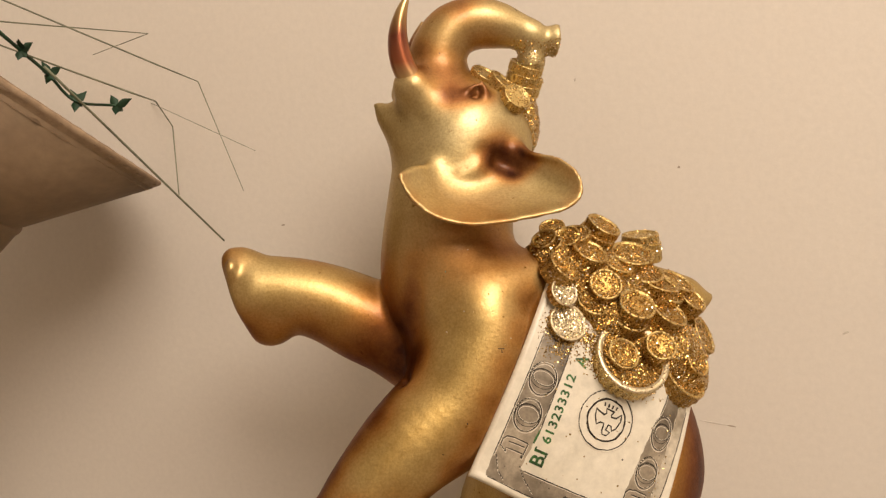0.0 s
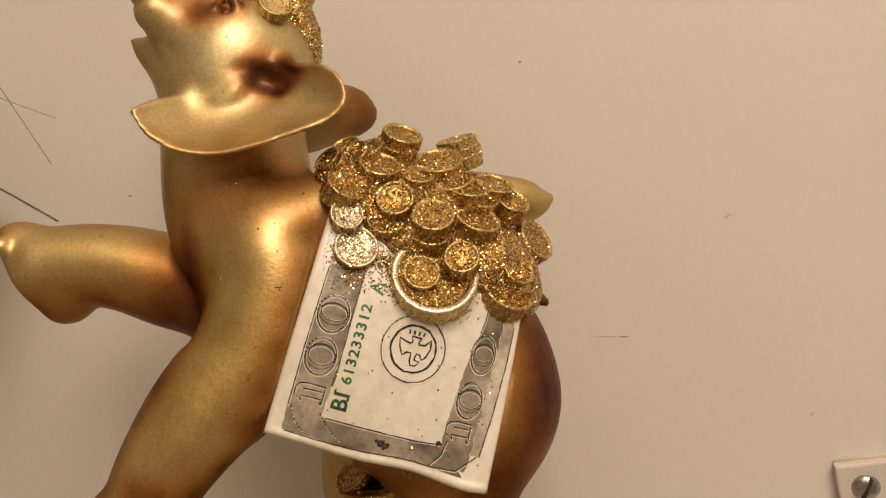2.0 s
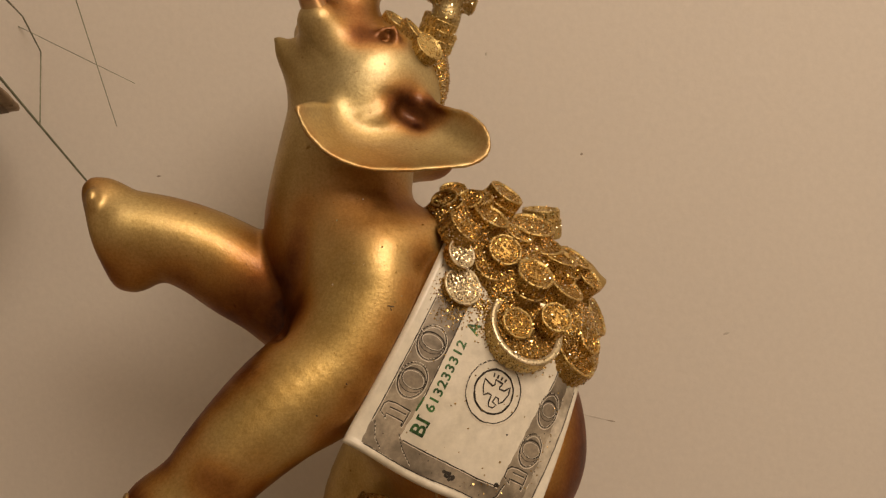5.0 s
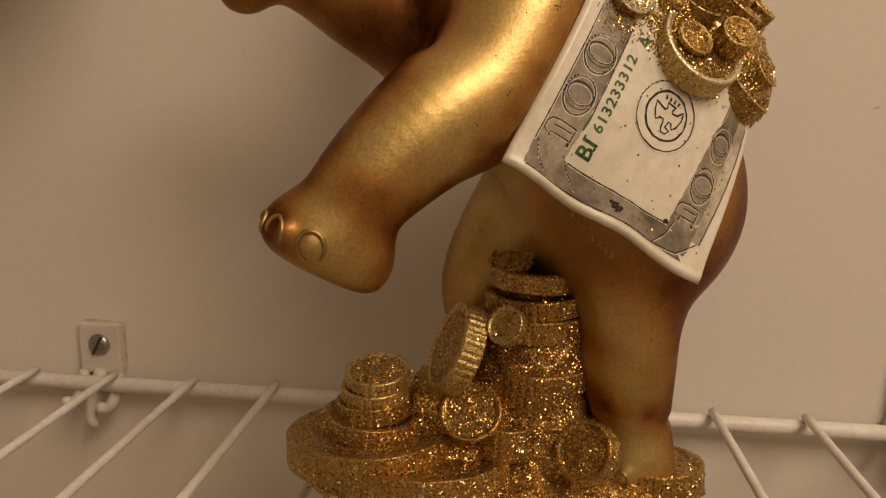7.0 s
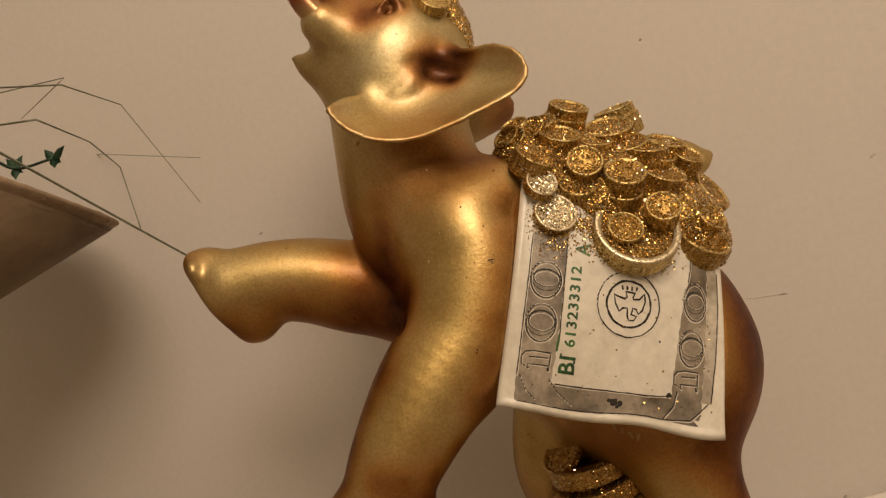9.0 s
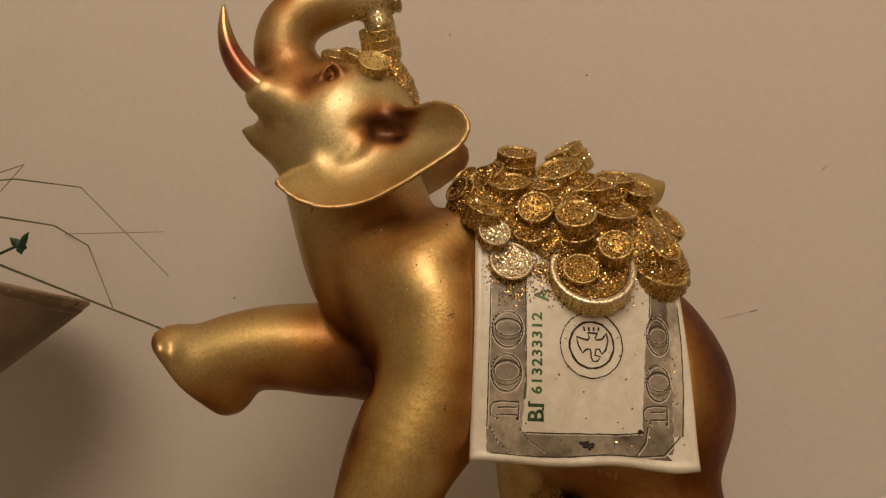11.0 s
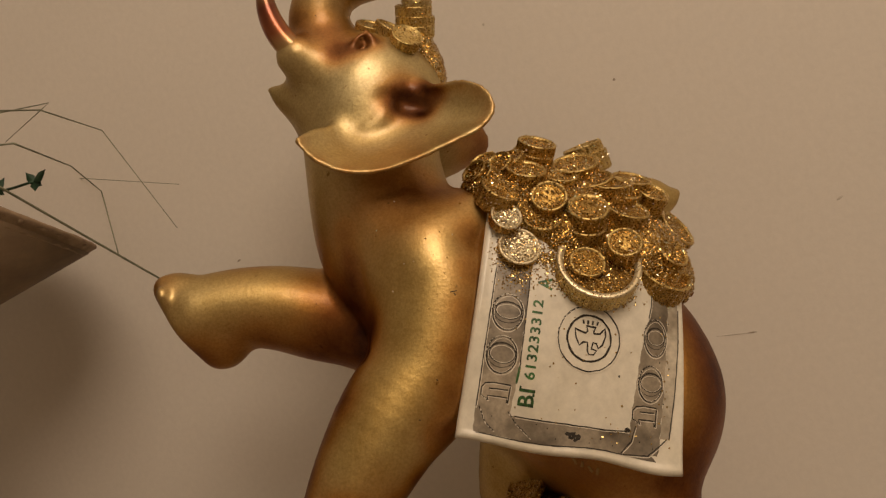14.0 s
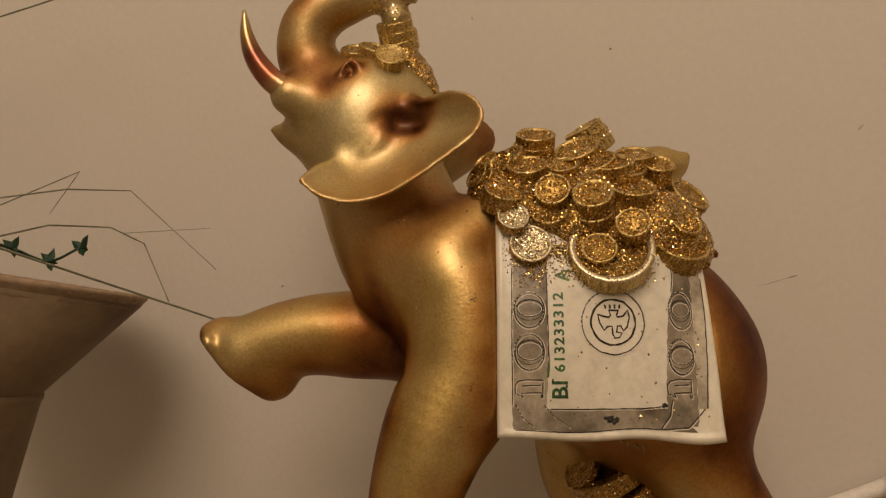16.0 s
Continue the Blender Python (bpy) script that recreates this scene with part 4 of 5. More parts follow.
coin(13.6, -12.0, 11.4, 8, 96, 11.7, 6.0, "coated")
coin(-37.5, -8.0, 15.5, 10, 85, 18.9, 6.0, "coated")
coin(-17.1, -0.0, 56.5, 29, -148, 5.5, 2.0, "coated")
coin(-10.5, -0.0, 54.0, 4, -121, 7.6, 2.0, "coated")
# stacked coins in the middle of the base
coin(-11.8, -1, 53.5, 4, 40, 9.6, 4.2, "coated")
coin(-11.5, -1, 49.0, 3, 200, 11.2, 4.4, "coated")
coin(-12.0, -1, 44.3, 2, 90, 12.2, 5.0, "coated")
coin(-11.0, -1.5, 39.0, 3, 300, 11.6, 4.6, "coated")
coin(-11.0, -2, 34.0, 3, 250, 13.0, 5.2, "coated")
coin(-11.5, -2, 28.5, 2, 120, 12.2, 5.0, "coated")
coin(-8.5, -4, 23.0, 3, 260, 12.2, 5.0, "coated")
coin(-9.0, -6, 17.0, 2, 60, 13.0, 6.0, "coated")
coin(-20.5, -10, 22.8, 4, 40, 7.6, 7.0, "coated")
coin(-5.0, -19, 9.5, 6, 70, 6.5, 4.5, "coated")


# boat-shaped ingot lying on the back
def ingot():
    c = Clay((10, -2, 96), (50, 24, 126), 0.6)
    c.limb((24, 11, 112.6, 7.2), (30, 11, 110.8, 7.4), (36, 10.6, 108.6, 6.2), (41, 10.2, 107.0, 3.6), (45.2, 9.8, 107.4, 0.7), soft=1)
    c.egg((31, 10.5, 119.6), (11, 4.6, 3.2), soft=2.0, cut=True, turn=-24)
    clay_mesh("ingot", c, GOLD, elephant, "boat-shaped gold ingot", relax=3)


ingot()

# ---- banknote saddle blanket ----
E1, E2 = np.array((0.867, -0.022, -0.498)), np.array((0.498, 0.0, 0.867))


def drape(a, b, out=0.0):
    """The place on the blanket a mm along its lower edge and b mm up, out mm off its face."""
    def at(a, b):
        width = 1 - 0.0006 * b
        a2 = 23 + (a - 23) * width
        p = np.array((-27.2, -25.4, 80.0)) + a2 * E1 + b * E2
        p[1] += 0.0056 * b * b + 0.0075 * max(0, a - 18) ** 2 * min(b, 45) / 30
        p[1] -= 0.9 * max(0, 1 - b / 7) ** 2 + 0.5 * math.sin(a * 0.33) * max(0, 1 - b / 12)
        p[2] += 0.5 * math.sin(a * 0.27 + 0.6) * max(0, 1 - b / 10)
        return p
    p = at(a, b)
    if out:
        n = np.cross(at(a + 0.1, b) - p, at(a, b + 0.1) - p)
        p = p + out * n / np.linalg.norm(n)
    return Vector(p / 1000)


NOTE_W, NOTE_H = 46.4, 46.0
saddle = tagged(new("saddle_blanket"), "")
saddle.parent = elephant


def note_sheet():
    bm = bmesh.new()
    na, nb = 70, 84
    edge = lambda t: min(1.0, math.sqrt(max(0.0, 1 - (1 - min(t / 1.1, 1)) ** 2)))
    front, back = [], []
    for i in range(na + 1):
        a = -0.5 + (NOTE_W + 0.2) * i / na
        fr, bk = [], []
        for j in range(nb + 1):
            low = -0.6 - 0.4 * a / NOTE_W
            b = low + (NOTE_H - low) * j / nb
            puff = edge(min(a + 0.5, NOTE_W - 0.3 - a, b - low))
            ridge = 0.3 * math.exp(-((min(a + 0.5, NOTE_W - 0.3 - a, b - low) - 0.8) / 0.5) ** 2)
            fr.append(bm.verts.new(drape(a, b, -0.8 + 0.8 * puff + ridge)))
            bk.append(bm.verts.new(drape(a, b, -0.9 - 1.1 * puff)))
        front.append(fr)
        back.append(bk)
    for i in range(na):
        for j in range(nb):
            bm.faces.new((front[i][j], front[i + 1][j], front[i + 1][j + 1], front[i][j + 1]))
            bm.faces.new((back[i][j], back[i][j + 1], back[i + 1][j + 1], back[i + 1][j]))
    for i in range(na):
        bm.faces.new((front[i][0], back[i][0], back[i + 1][0], front[i + 1][0]))
    for j in range(nb):
        bm.faces.new((front[0][j], front[0][j + 1], back[0][j + 1], back[0][j]))
        bm.faces.new((front[na][j], back[na][j], back[na][j + 1], front[na][j + 1]))
    return bm


def band(left, right, b0, b1, out, mat):
    """A printed band between two edges, each a list of (a, b) from its foot to its head."""
    bm = bmesh.new()
    n, m = 5, max(2, int(b1 - b0))
    rows = []
    for j in range(m + 1):
        b = b0 + (b1 - b0) * j / m
        x0, x1 = (float(np.interp(b, [q[1] for q in edge], [q[0] for q in edge])) for edge in (left, right))
        x0, x1 = x0 + 0.12 * math.sin(2.3 * b), x1 + 0.12 * math.sin(1.9 * b + 1)
        k = max(n, int((x1 - x0) / 1.2)) if b1 - b0 < 8 else n
        rows.append([bm.verts.new(drape(x0 + (x1 - x0) * i / k, b, out)) for i in range(k + 1)])
    for p, q in zip(rows, rows[1:]):
        for i in range(min(len(p), len(q)) - 1):
            bm.faces.new((p[i], p[i + 1], q[i + 1], q[i]))
    part("band", bm, mat, saddle, "grey-washed printed band")


def stroke(points, width, closed=False, wobble=0.12, seed=0, bm=None, out=0.07):
    """A hand-engraved line on the blanket through points (a, b) in mm."""
    bm = bm or bmesh.new()
    rnd = random.Random(seed)
    pts = list(points) + ([points[0], points[1]] if closed else [])
    dense = []
    for p, q in zip(pts, pts[1:]):
        m = max(1, int(math.dist(p, q) / 0.7))
        dense += [(p[0] + (q[0] - p[0]) * k / m, p[1] + (q[1] - p[1]) * k / m) for k in range(m)]
    dense.append(pts[-1])
    last = None
    for k, (a, b) in enumerate(dense):
        a0, b0 = dense[max(k - 1, 0)]
        a1, b1 = dense[min(k + 1, len(dense) - 1)]
        ln = math.hypot(a1 - a0, b1 - b0) or 1
        na, nb = -(b1 - b0) / ln, (a1 - a0) / ln
        h = width / 2 * (0.75 + 0.5 * rnd.random())
        da, db = (rnd.random() - 0.5) * wobble, (rnd.random() - 0.5) * wobble
        pair = (bm.verts.new(drape(a + na * h + da, b + nb * h + db, out)), bm.verts.new(drape(a - na * h + da, b - nb * h + db, out)))
        if last:
            bm.faces.new((last[0], last[1], pair[1], pair[0]))
        last = pair
    return bm


def oval(a, b, ra, rb, n=30, start=0, sweep=360):
    return [(a + ra * math.cos(radians(start + sweep * k / n)), b + rb * math.sin(radians(start + sweep * k / n))) for k in range(n + (sweep < 360))]


def lettering(body_text, a_top, a_foot, b0, b1):
    """Bold type running up the blanket between b0 and b1, in the built-in font."""
    cu = bpy.data.curves.new("type", "FONT")
    cu.body, cu.size, cu.resolution_u, cu.space_character = body_text, 3.0, 3, 1.12
    cu.offset = 0.07
    tmp = bpy.data.objects.new("type", cu)
    me = bpy.data.meshes.new_from_object(tmp)
    bm = bmesh.new()
    bm.from_mesh(me)
    bpy.data.objects.remove(tmp)
    bpy.data.meshes.remove(me)
    bmesh.ops.triangulate(bm, faces=bm.faces[:])
    xs, ys = [v.co.x for v in bm.verts], [v.co.y for v in bm.verts]
    for v in bm.verts:
        along_b = b0 + (b1 - b0) * (v.co.x - min(xs)) / (max(xs) - min(xs))
        v.co = drape(a_foot - (a_foot - a_top) * (v.co.y - min(ys)) / (max(ys) - min(ys)), along_b, 0.06)
    return bm


part("sheet", note_sheet(), NOTE_CREAM, saddle, "cream resin saddle blanket moulded like a banknote")
RIGHT_EDGE = [(34.4, 5.4), (34.5, 10.9), (35.2, 19.1), (35.7, 22.9), (37.0, 28.0), (37.8, 32.6), (38.0, 44.0)]
MIDDLE = [(40.6, 5.4), (41.0, 13.0), (41.4, 24.0), (41.8, 31.0), (42.0, 44.0)]
FAR_EDGE = [(42.6, 5.4), (43.4, 13.0), (44.2, 24.0), (44.5, 31.0), (44.6, 44.0)]
band([(2.7, 5.4), (2.6, 18.0), (2.8, 37.5)], [(9.6, 5.4), (10.1, 12.0), (10.2, 37.5)], 5.4, 37.5, 0.03, NOTE_GREY)
band([(3.0, 1.1), (2.7, 5.4)], [(40.0, 1.1), (40.8, 5.4)], 1.1, 5.4, 0.03, NOTE_GREY)
band(RIGHT_EDGE, MIDDLE, 5.4, 44.0, 0.03, NOTE_GREY)
band(MIDDLE, FAR_EDGE, 5.4, 44.0, 0.025, NOTE_WASH)
for k, (a, b, ra, rb, ia, ib) in enumerate(((6.3, 25.5, 3.2, 3.6, 2.75, 1.65), (6.2, 17.0, 3.1, 3.7, 2.7, 1.95), (38.6, 24.8, 2.6, 3.7, 2.1, 1.7), (37.9, 15.6, 2.65, 3.5, 2.4, 1.8))):
    dip = 0.12 * ra
    part("numeral_zero", stroke(oval(a, b, ra, rb), 0.27, True, 0.06, seed=k), INK_DARK, saddle)
    part("numeral_zero", stroke(oval(a + 0.2, b - 0.1 + dip, ia, ib), 0.25, True, 0.06, seed=k + 9), INK_DARK, saddle)
    part("numeral_zero", stroke(oval(a + 0.05, b - 0.1, ia * 1.08, ib * 1.28), 0.13, True, 0.05, seed=k + 13), INK_DARK, saddle)
    # pale ovals paint in the light along the numeral's cut edges
    part("numeral_highlight", stroke(oval(a + 0.1, b - 0.2, ra + 0.22, rb + 0.22), 0.17, True, 0.07, seed=k + 5), PAINTED_GLINT, saddle)
    part("numeral_highlight", stroke(oval(a + 0.15, b - 0.2, ra - 0.28, rb - 0.32), 0.12, True, 0.07, seed=k + 7), PAINTED_GLINT, saddle)
    part("numeral_highlight", stroke(oval(a + 0.2, b - 0.3 + dip, ia - 0.25, ib - 0.28), 0.12, True, 0.06, seed=k + 8), PAINTED_GLINT, saddle)
for k, (a, b) in enumerate(((3.2, 7.6), (34.6, 7.4))):
    h = 5.7 - 0.8 * k
    outer = [(a + h, b + 3.6), (a + 2.1, b + 3.7), (a + 0.6, b + 3.4), (a, b + 2.6), (a + 0.1, b + 1.0), (a + 1.6, b + 0.1)]
    inner = [(a + 1.7, b + 0.1), (a + 1.4, b + 1.0), (a + h - 0.3, b + 1.1), (a + h - 0.2, b + 0.1), (a + h, b), (a + h + 0.1, b + 3.6)]
    for m, line in enumerate((outer, inner, [(a + 1.5, b + 2.5), (a + h - 0.4, b + 2.6)])):
        part("numeral_one", stroke(line, 0.25, wobble=0.07, seed=k + 20 + 5 * m), INK_DARK, saddle)
        # offset pale copy of the line: painted light on its edge
        part("numeral_highlight", stroke([(p + 0.22, q - 0.24) for p, q in line], 0.14, wobble=0.07, seed=k + 30 + 5 * m), PAINTED_GLINT, saddle)
part("serial_letters", lettering("BI", 10.8, 14.1, 7.6, 11.0), INK_GREEN, saddle, "dark green serial letters")
for b in (9.9, 11.05):
    part("serif", stroke([(11.0 + 2.9 * (b < 10), b - 0.2), (11.0 + 2.9 * (b < 10), b + 0.4)], 0.4, seed=int(b)), INK_GREEN, saddle)
part("serial_letters", lettering("613233312", 11.35, 13.6, 12.9, 28.9), INK_GREEN, saddle, "dark green serial number")
part("serial_letters", lettering("A", 12.0, 15.1, 31.1, 33.7), INK_GREEN, saddle, "dark green serial letter")
part("emblem_ring", stroke(oval(23.9, 22.8, 6.6, 6.5, 44), 0.26, True, seed=31), INK_DARK, saddle)
part("emblem_ring", stroke(oval(23.9, 22.8, 4.65, 4.6, 36), 0.42, True, seed=32), INK_DARK, saddle)
# pale outer ring: the lit edge of the engraving, put in as colour
part("emblem_highlight", stroke(oval(24.05, 22.6, 6.85, 6.75, 44), 0.16, True, 0.06, seed=34), PAINTED_GLINT, saddle)
EM = (1.5, -0.8)
emblem = [(21.6, 26.0), (23.6, 25.9), (23.2, 25.0), (23.3, 24.6), (24.6, 24.8), (25.6, 25.9), (25.9, 24.4), (25.3, 22.6), (24.5, 21.9), (24.0, 22.8), (23.3, 22.9), (23.0, 21.6),
          (24.2, 21.4), (23.6, 20.5), (22.6, 20.4), (22.2, 21.2), (22.1, 22.8), (21.2, 22.7), (20.4, 22.0), (19.6, 23.4), (19.2, 25.2), (20.4, 24.8), (21.5, 24.6), (21.9, 25.0)]
part("emblem", stroke([(a + EM[0], b + EM[1]) for a, b in emblem], 0.36, True, 0.07, 33), INK_DARK, saddle)
for k in range(4):
    a = 22.4 + k * 0.98
    part("emblem_ray", stroke([(a, 25.55), (a + 0.02 * (k - 1.5), 25.9), (a + 0.12 * (k - 1.5), 26.35)], 0.42, wobble=0.05, seed=40 + k), INK_DARK, saddle)
ENGRAVED = ([(10.6, 5.4), (20.0, 5.45), (29.0, 5.2), (34.2, 5.8)], [(10.05, 11.8), (10.3, 15.0)], [(10.3, 15.0), (10.2, 24.0), (10.2, 34.2)], [(2.75, 6.0), (2.6, 18.0), (2.8, 34.0)], [(3.4, 6.2), (5.0, 3.2), (6.9, 1.9)],
            [(9.2, 6.1), (11.2, 3.9), (14.2, 1.9)], [(35.5, 7.1), (34.9, 4.1), (33.0, 1.4)], [(3.5, 1.0), (7.6, 0.9), (26.3, 1.2), (33.0, 1.2), (38.3, 2.0), (42.1, 5.4)], [(42.6, 5.4), (43.4, 13.0), (44.2, 24.0), (44.4, 31.0)], [(37.0, 28.6), (37.6, 31.0), (37.8, 35.0)])
for k, line in enumerate(ENGRAVED):
    part("engraved_line", stroke(line, 0.42 if k == 1 else 0.23, wobble=0.08, seed=50 + k), INK_GREEN if k == 1 else INK_DARK, saddle)
    # a pale line alongside paints the light on the groove's edge
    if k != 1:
        part("engraving_highlight", stroke([(p + 0.2, q - 0.24) for p, q in line], 0.15, wobble=0.08, seed=150 + k), PAINTED_GLINT, saddle)
SPOTS = ((33.9, 5.9, 0.62), (22.6, 3.3, 0.8), (24.0, 3.1, 0.6), (21.6, 3.6, 0.45), (23.4, 2.5, 0.4), (31.0, 16.2, 0.2), (41, 12, 0.16), (42, 19, 0.18), (39.8, 20, 0.14), (41.8, 28, 0.16), (36.5, 4.2, 0.14), (17.5, 4.2, 0.14), (28.6, 3.3, 0.16), (12.6, 3.2, 0.12), (15.2, 4.6, 0.12), (31.2, 2.4, 0.14), (39.2, 3.4, 0.12), (26.4, 2.2, 0.12), (6.2, 4.6, 0.12), (19.4, 2.4, 0.12))
for k, (a, b, r) in enumerate(SPOTS):
    part("ink_spot", stroke(oval(a, b, r / 2, r / 2, 8), r, True, 0.3 * r, 70 + k), INK_DARK, saddle)


def flakes():
    """Loose glitter that fell on the blanket below the coins."""
    rnd = random.Random(5)
    bm = bmesh.new()
    homes = [(6.5, 37.0, 5.5, 3.2, 190), (8.0, 34.5, 2.4, 3.4, 120), (21.0, 33.6, 6.5, 2.4, 230), (28.5, 32.6, 5.5, 2.2, 170), (14.0, 37.6, 3.0, 2.4, 190), (38.5, 37.5, 4.5, 2.2, 150), (6.0, 31.5, 2.2, 2.0, 40), (24, 20, 14, 12, 26), (30, 5, 14, 3, 26), (41, 22, 2, 12, 24)]
    for a0, b0, sa, sb, count in homes:
        for _ in range(int(count * 2.5) if count > 60 else count):
            a, b = rnd.gauss(a0, sa * 0.6), rnd.gauss(b0, sb * 0.6)
            if not (0.5 < a < 45.5 and 1 < b < 45):
                continue
            p, h = drape(a, b, 0.12), rnd.uniform(0.0001, 0.00024)
            q = Euler((rnd.uniform(-0.9, 0.9) + 1.57, rnd.uniform(-0.9, 0.9), rnd.uniform(-0.6, 0.6))).to_matrix()
            bm.faces.new([bm.verts.new(p + q @ Vector((h * math.cos(k * 1.0472), h * math.sin(k * 1.0472), 0))) for k in range(6)])
    ob = part("loose_glitter", bm, FLAKE, saddle, "loose gold glitter flakes", False)
    tagged(ob, kind="stuff")


FLAKE = painted("glitter_flake", (0.50, 0.31, 0.08), (0.85, 0.68, 0.32), 4000, 0.25, metallic=1.0)
flakes()

def sparkle(name, low, high, count, seed, label, on=("coin", "base_mound", "saddle_mound", "trunk_glitter"), reach=-1.0):
    """Loose flakes lying at all slants on the glittered mounds and coins between two heights."""
    rnd = random.Random(seed)
    spots, weights = [], []
    for ob in elephant.children:
        if ob.name.split(".")[0] not in on:
            continue
        m = ob.matrix_basis
        for poly in ob.data.polygons:
            c = m @ poly.center
            if low < c.z < high and reach < c.x and c.y < 0.012 and (m.to_3x3() @ poly.normal).y < 0.35:
                spots.append((ob, poly))
                weights.append(poly.area)
    bm = bmesh.new()
    for ob, poly in rnd.choices(spots, weights, k=count):
        vs = [ob.data.vertices[i].co for i in poly.vertices]
        r = [rnd.random() ** 2 + 0.02 for _ in vs]
        p = sum((v * q for v, q in zip(vs, r)), Vector()) / sum(r)
        p = ob.matrix_basis @ (p + poly.normal * 0.00012)
        n = (ob.matrix_basis.to_3x3() @ poly.normal).normalized()
        n = (n + Vector((rnd.gauss(0, 0.55), rnd.gauss(0, 0.55), rnd.gauss(0, 0.55)))).normalized()
        side = n.orthogonal().normalized()
        up, h, t0 = n.cross(side), rnd.uniform(0.00008, 0.00022), rnd.random() * 3
        bm.faces.new([bm.verts.new(p + (side * math.cos(t0 + k * 1.2566) + up * math.sin(t0 + k * 1.2566)) * h) for k in range(5)])
    tagged(part(name, bm, SPARKLE, elephant, label, False), kind="stuff")


def flake_material():
    """Foil flakes, each its own tint from amber to white, a few greenish or pinkish."""
    m, nt, p = material("sparkling_flake")
    geo = nt.nodes.new("ShaderNodeNewGeometry")
    tint = ramp(nt, geo.outputs["Random Per Island"], [(0.0, (0.42, 0.23, 0.05)), (0.4, (0.72, 0.50, 0.17)), (0.65, (0.95, 0.80, 0.45)), (0.8, (1.0, 0.96, 0.86)), (0.9, (0.72, 0.95, 0.70)), (1.0, (1.0, 0.74, 0.66))])
    nt.links.new(tint.outputs[0], p.inputs["Base Color"])
    p.inputs["Metallic"].default_value = 1.0
    p.inputs["Roughness"].default_value = 0.12
    return m


SPARKLE = flake_material()
sparkle("flake_glitter", 0.0, 0.066, 17000, 11, "loose amber glitter flakes on the base")
sparkle("flake_glitter", 0.085, 0.14, 11000, 12, "loose gold glitter flakes on the heap of coins")
sparkle("flake_glitter", 0.145, 0.182, 700, 13, "loose gold glitter flakes under the trunk")
sparkle("flake_glitter", 0.169, 0.178, 900, 14, "gold glitter flakes on the trunk tip", ("body",), -0.005)
sparkle("flake_glitter", 0.09, 0.135, 110, 15, "stray glitter flakes on the neck and shoulder", ("body",), -0.03)

# ---- leaning vase with artificial greenery ----
vase = tagged(new("vase"), "brown clay trumpet vase leaning against the wall", "vase")
AXIS = Vector((0.547, 0.34, 0.765)).normalized()
VASE_R = 0.048
VASE_C = Vector((-0.111, 0.05, 0.151)) - VASE_R * Vector((0.548, 0.546, -0.634))
turn_to_axis = AXIS.to_track_quat("Z", "Y").to_matrix().to_4x4()
vase.matrix_basis = Matrix.Translation(VASE_C) @ turn_to_axis
bm = bmesh.new()
lathe([(0.0, -0.036), (0.0205, -0.034), (VASE_R - 0.0036, -0.003), (VASE_R - 0.0012, -0.003), (0.0245, -0.0325), (0.0236, -0.0335)], 72, bm)
part("bowl", bm, VASE_CLAY, vase, "flaring brown clay bowl")
bm = bmesh.new()
lathe([(VASE_R - 0.0034, -0.004), (VASE_R - 0.0026, -0.0006), (VASE_R - 0.0022, 0.0), (VASE_R - 0.0005, 0.0), (VASE_R - 0.0001, -0.0004), (VASE_R, -0.0011), (VASE_R - 0.0005, -0.0017), (VASE_R - 0.0016, -0.0032), (VASE_R - 0.0022, -0.0044)], 96, bm)
rnd = random.Random(11)
for v in bm.verts:
    v.co += Vector((rnd.uniform(-1, 1), rnd.uniform(-1, 1), rnd.uniform(-1, 1))) * 0.00012
part("rim", bm, VASE_RIM, vase, "worn lighter clay lip")
bm = bmesh.new()
lathe([(0.0235, -0.0330), (0.0243, -0.0340), (0.0243, -0.0352), (0.0238, -0.0362), (0.0215, -0.066), (0.0190, -0.11), (0.0185, -0.16), (0.022, -0.205), (0.0, -0.206)], 56, bm)
part("stem", bm, VASE_CLAY, vase, "tapering brown clay stem")
open_side = turn_to_axis.inverted() @ Vector((0.16, -0.17, -0.05))
facing = math.degrees(math.atan2(open_side.y, open_side.x))
for k, (off, length) in enumerate(((24, 0.0016), (31, 0.0009), (39, 0.0026), (46, 0.0012), (52, 0.0007), (63, 0.0016), (12, 0.0011), (-6, 0.0018))):
    bm = bmesh.new()
    lathe([(0, 0.0003), (0.6, 0.00022), (1, -0.0001)], 10, bm)
    for v in bm.verts:
        v.co.x *= length
        v.co.y *= 0.00055 + 0.0002 * (k % 3)
    chip = part("chip", bm, VASE_EDGE, vase)
    chip.matrix_basis = pose(0, 0, 0, 0, 0, facing + off) @ pose(VASE_R - 0.0004, 0, -0.0011 - 0.0004 * (k % 2), 90, 0, 90)

plant = tagged(new("artificial_plant"), "artificial grass blades and a dark green leafy sprig in the vase", "plant")


def blade(points, r0=0.00038, r1=0.00018, name="blade", mat=None):
    line = spline(points, 6) if name == "stem" else []
    if not line:
        for p, q in zip(points, points[1:]):
            line += [Vector(p).lerp(Vector(q), k / 6) for k in range(6)]
        line.append(Vector(points[-1]))
    n = len(line)
    part(name, tube(line, [r0 + (r1 - r0) * k / (n - 1) for k in range(n)], 6), mat or BLADE_GREEN, plant)


blade([(-0.1977, 0.0280, 0.2114), (-0.1416, 0.0474, 0.2025), (-0.1118, 0.0538, 0.1975), (-0.1370, 0.0600, 0.1946)], 0.00028, 0.00010)
blade([(-0.1705, 0.0552, 0.2178), (-0.1212, 0.0282, 0.1967), (-0.0771, 0.0041, 0.1778), (-0.0891, 0.0411, 0.1790), (-0.0801, 0.0447, 0.1459)], 0.00032, 0.00010)
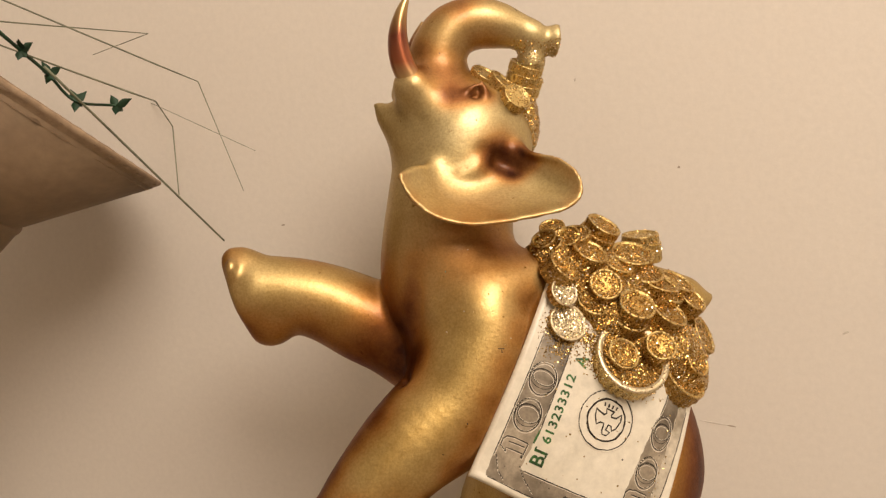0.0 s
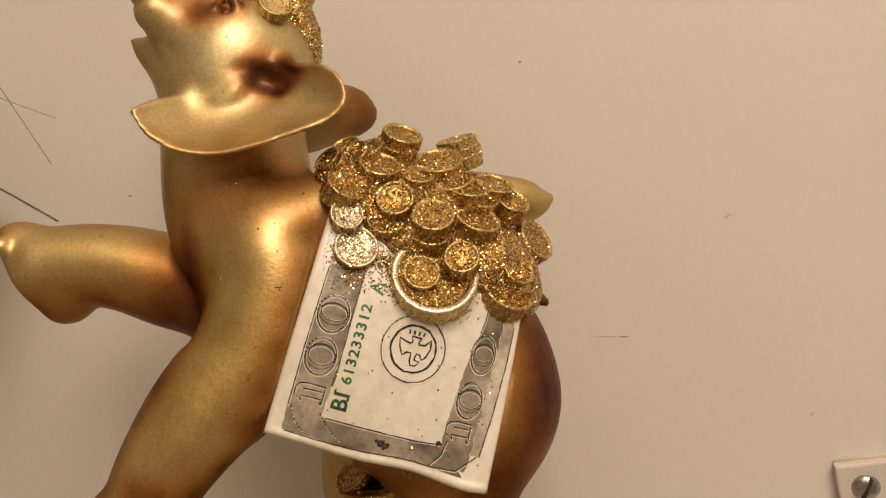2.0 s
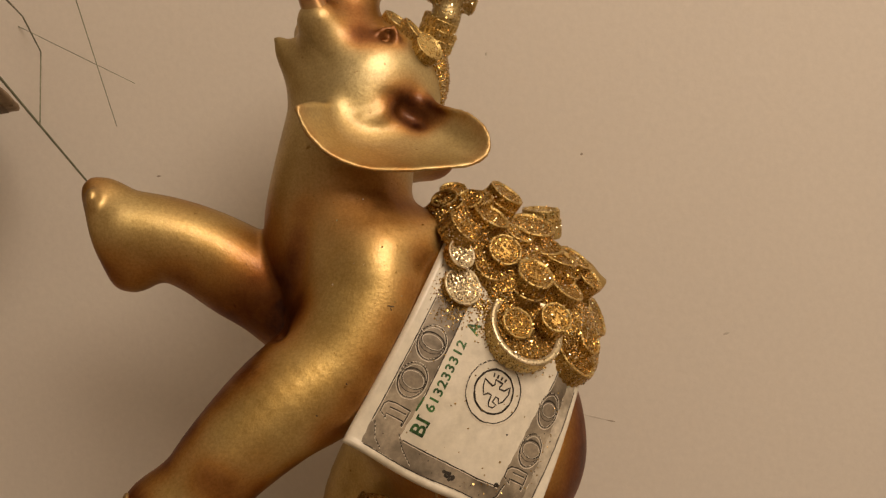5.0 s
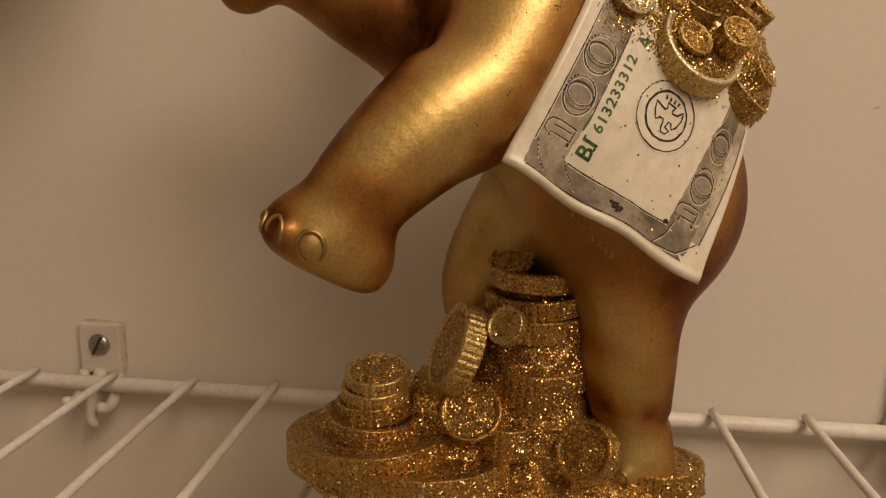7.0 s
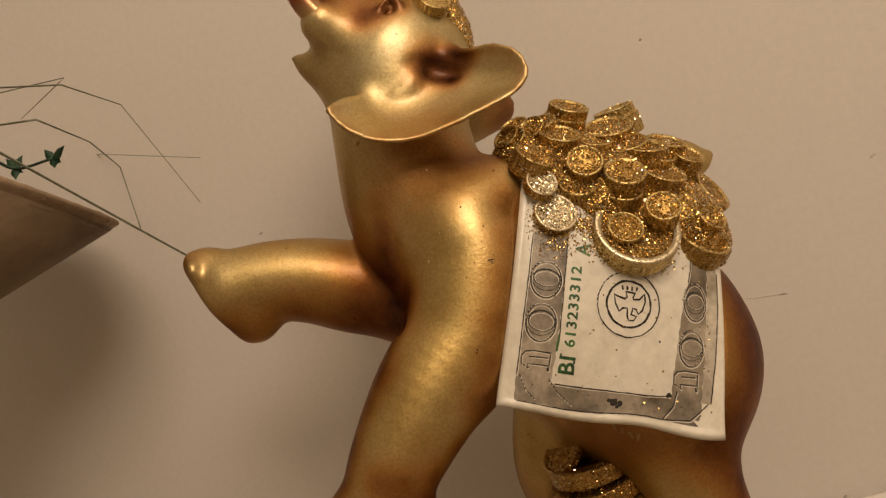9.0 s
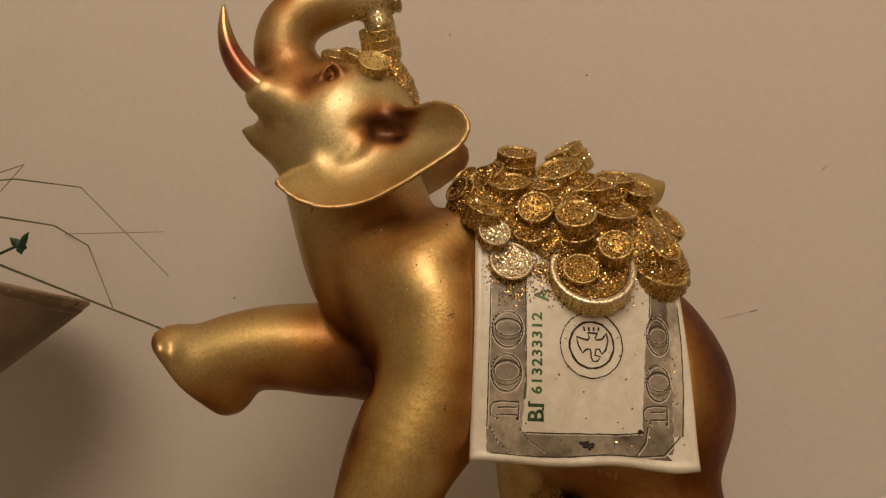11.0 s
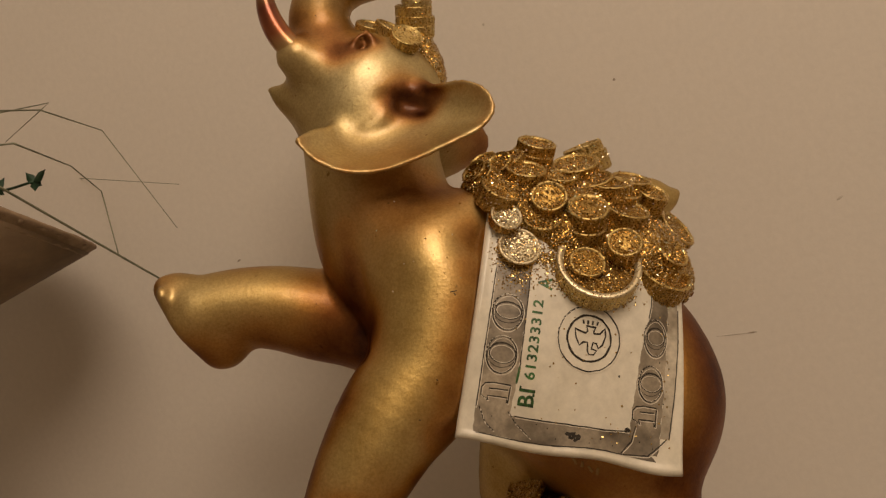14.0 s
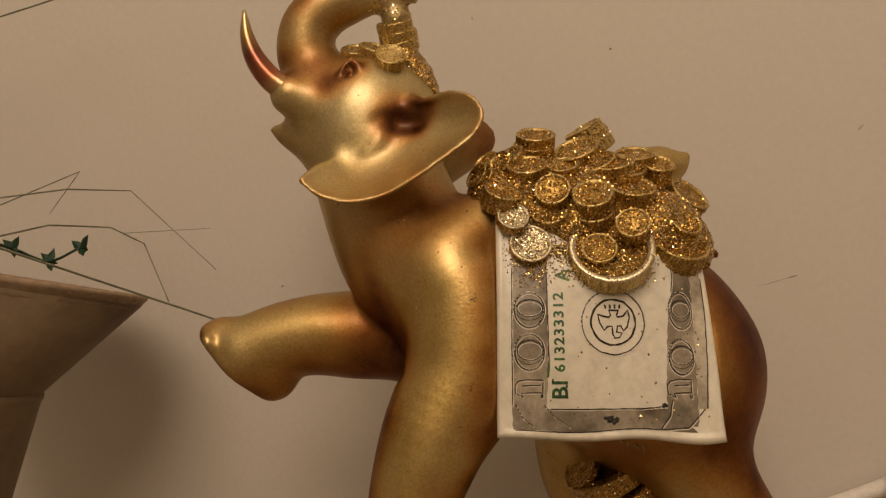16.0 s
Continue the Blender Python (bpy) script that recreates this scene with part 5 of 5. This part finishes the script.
blade([(-0.1747, 0.0539, 0.2037), (-0.1254, 0.0245, 0.1865), (-0.0831, -0.0007, 0.1718), (-0.1089, 0.0490, 0.1758), (-0.1154, 0.0672, 0.1694), (-0.1052, 0.0500, 0.1463)], 0.00032, 0.00017)
blade([(-0.2465, 0.0963, 0.2376), (-0.1933, 0.0915, 0.2103), (-0.1421, 0.0869, 0.1840), (-0.0758, 0.0466, 0.1576)], 0.00022, 0.00010)
blade([(-0.1055, -0.0014, 0.1803), (-0.1006, 0.0374, 0.1492), (-0.0992, 0.0484, 0.1404), (-0.0965, 0.0591, 0.1304)], 0.00034, 0.00030)
blade([(-0.1362, 0.0500, 0.2620), (-0.1072, 0.0550, 0.2524), (-0.0893, 0.0600, 0.2477), (-0.0786, 0.0600, 0.2443)], 0.00034, 0.0002)



def leaf(root, tip, width, name="leaf"):
    bm = bmesh.new()
    a, b = Vector(root), Vector(tip)
    way = b - a
    side = way.cross(Vector((0.3, -1, 0.2))).normalized() * width
    fold = way.cross(side).normalized() * width * 0.35
    shape = (0.10, 0.75, 1.0, 0.72, 0.34, 0.02)
    rows = [[bm.verts.new(a + way * (k / 5) + side * w * s + fold * (abs(s) * w) + fold * d) for s in (-1, -0.5, 0, 0.5, 1)] for d in (0, 0.25) for k, w in enumerate(shape)]
    for base in (0, 6):
        for k in range(5):
            for j in range(4):
                q = (rows[base + k][j], rows[base + k][j + 1], rows[base + k + 1][j + 1], rows[base + k + 1][j])
                bm.faces.new(q if base else q[::-1])
    part(name, bm, LEAF_GREEN, plant)


blade([(-0.1384, 0.0037, 0.2069), (-0.1389, 0.0299, 0.1924), (-0.1391, 0.0403, 0.1866), (-0.1376, 0.0491, 0.1788), (-0.1216, 0.0469, 0.1756)], 0.0006, 0.00045, "stem", LEAF_GREEN)
leaf((-0.1389, 0.0299, 0.1924), (-0.1336, 0.0291, 0.1938), 0.0014)
leaf((-0.1389, 0.0299, 0.1924), (-0.1368, 0.0273, 0.1948), 0.0014)
leaf((-0.1389, 0.0299, 0.1924), (-0.1389, 0.0285, 0.1892), 0.0014)
leaf((-0.1389, 0.0299, 0.1924), (-0.1369, 0.0297, 0.1899), 0.0014)
leaf((-0.1391, 0.0403, 0.1866), (-0.1346, 0.0412, 0.1884), 0.0014)
leaf((-0.1391, 0.0403, 0.1866), (-0.1426, 0.0425, 0.1912), 0.0014)
leaf((-0.1391, 0.0403, 0.1866), (-0.1411, 0.0414, 0.1838), 0.0014)
leaf((-0.1391, 0.0403, 0.1866), (-0.1378, 0.0409, 0.1846), 0.0014)
leaf((-0.1376, 0.0491, 0.1788), (-0.1345, 0.0513, 0.1818), 0.0014)
leaf((-0.1376, 0.0491, 0.1788), (-0.1407, 0.0514, 0.1831), 0.0014)
leaf((-0.1376, 0.0491, 0.1788), (-0.1379, 0.0485, 0.1752), 0.0014)
leaf((-0.1376, 0.0491, 0.1788), (-0.1371, 0.0517, 0.1770), 0.0014)
leaf((-0.1216, 0.0469, 0.1756), (-0.1142, 0.0447, 0.1769), 0.0014)
leaf((-0.1216, 0.0469, 0.1756), (-0.1226, 0.0465, 0.1790), 0.0014)
leaf((-0.1216, 0.0469, 0.1756), (-0.1221, 0.0469, 0.1728), 0.0014)
leaf((-0.1216, 0.0469, 0.1756), (-0.1196, 0.0474, 0.1737), 0.0014)
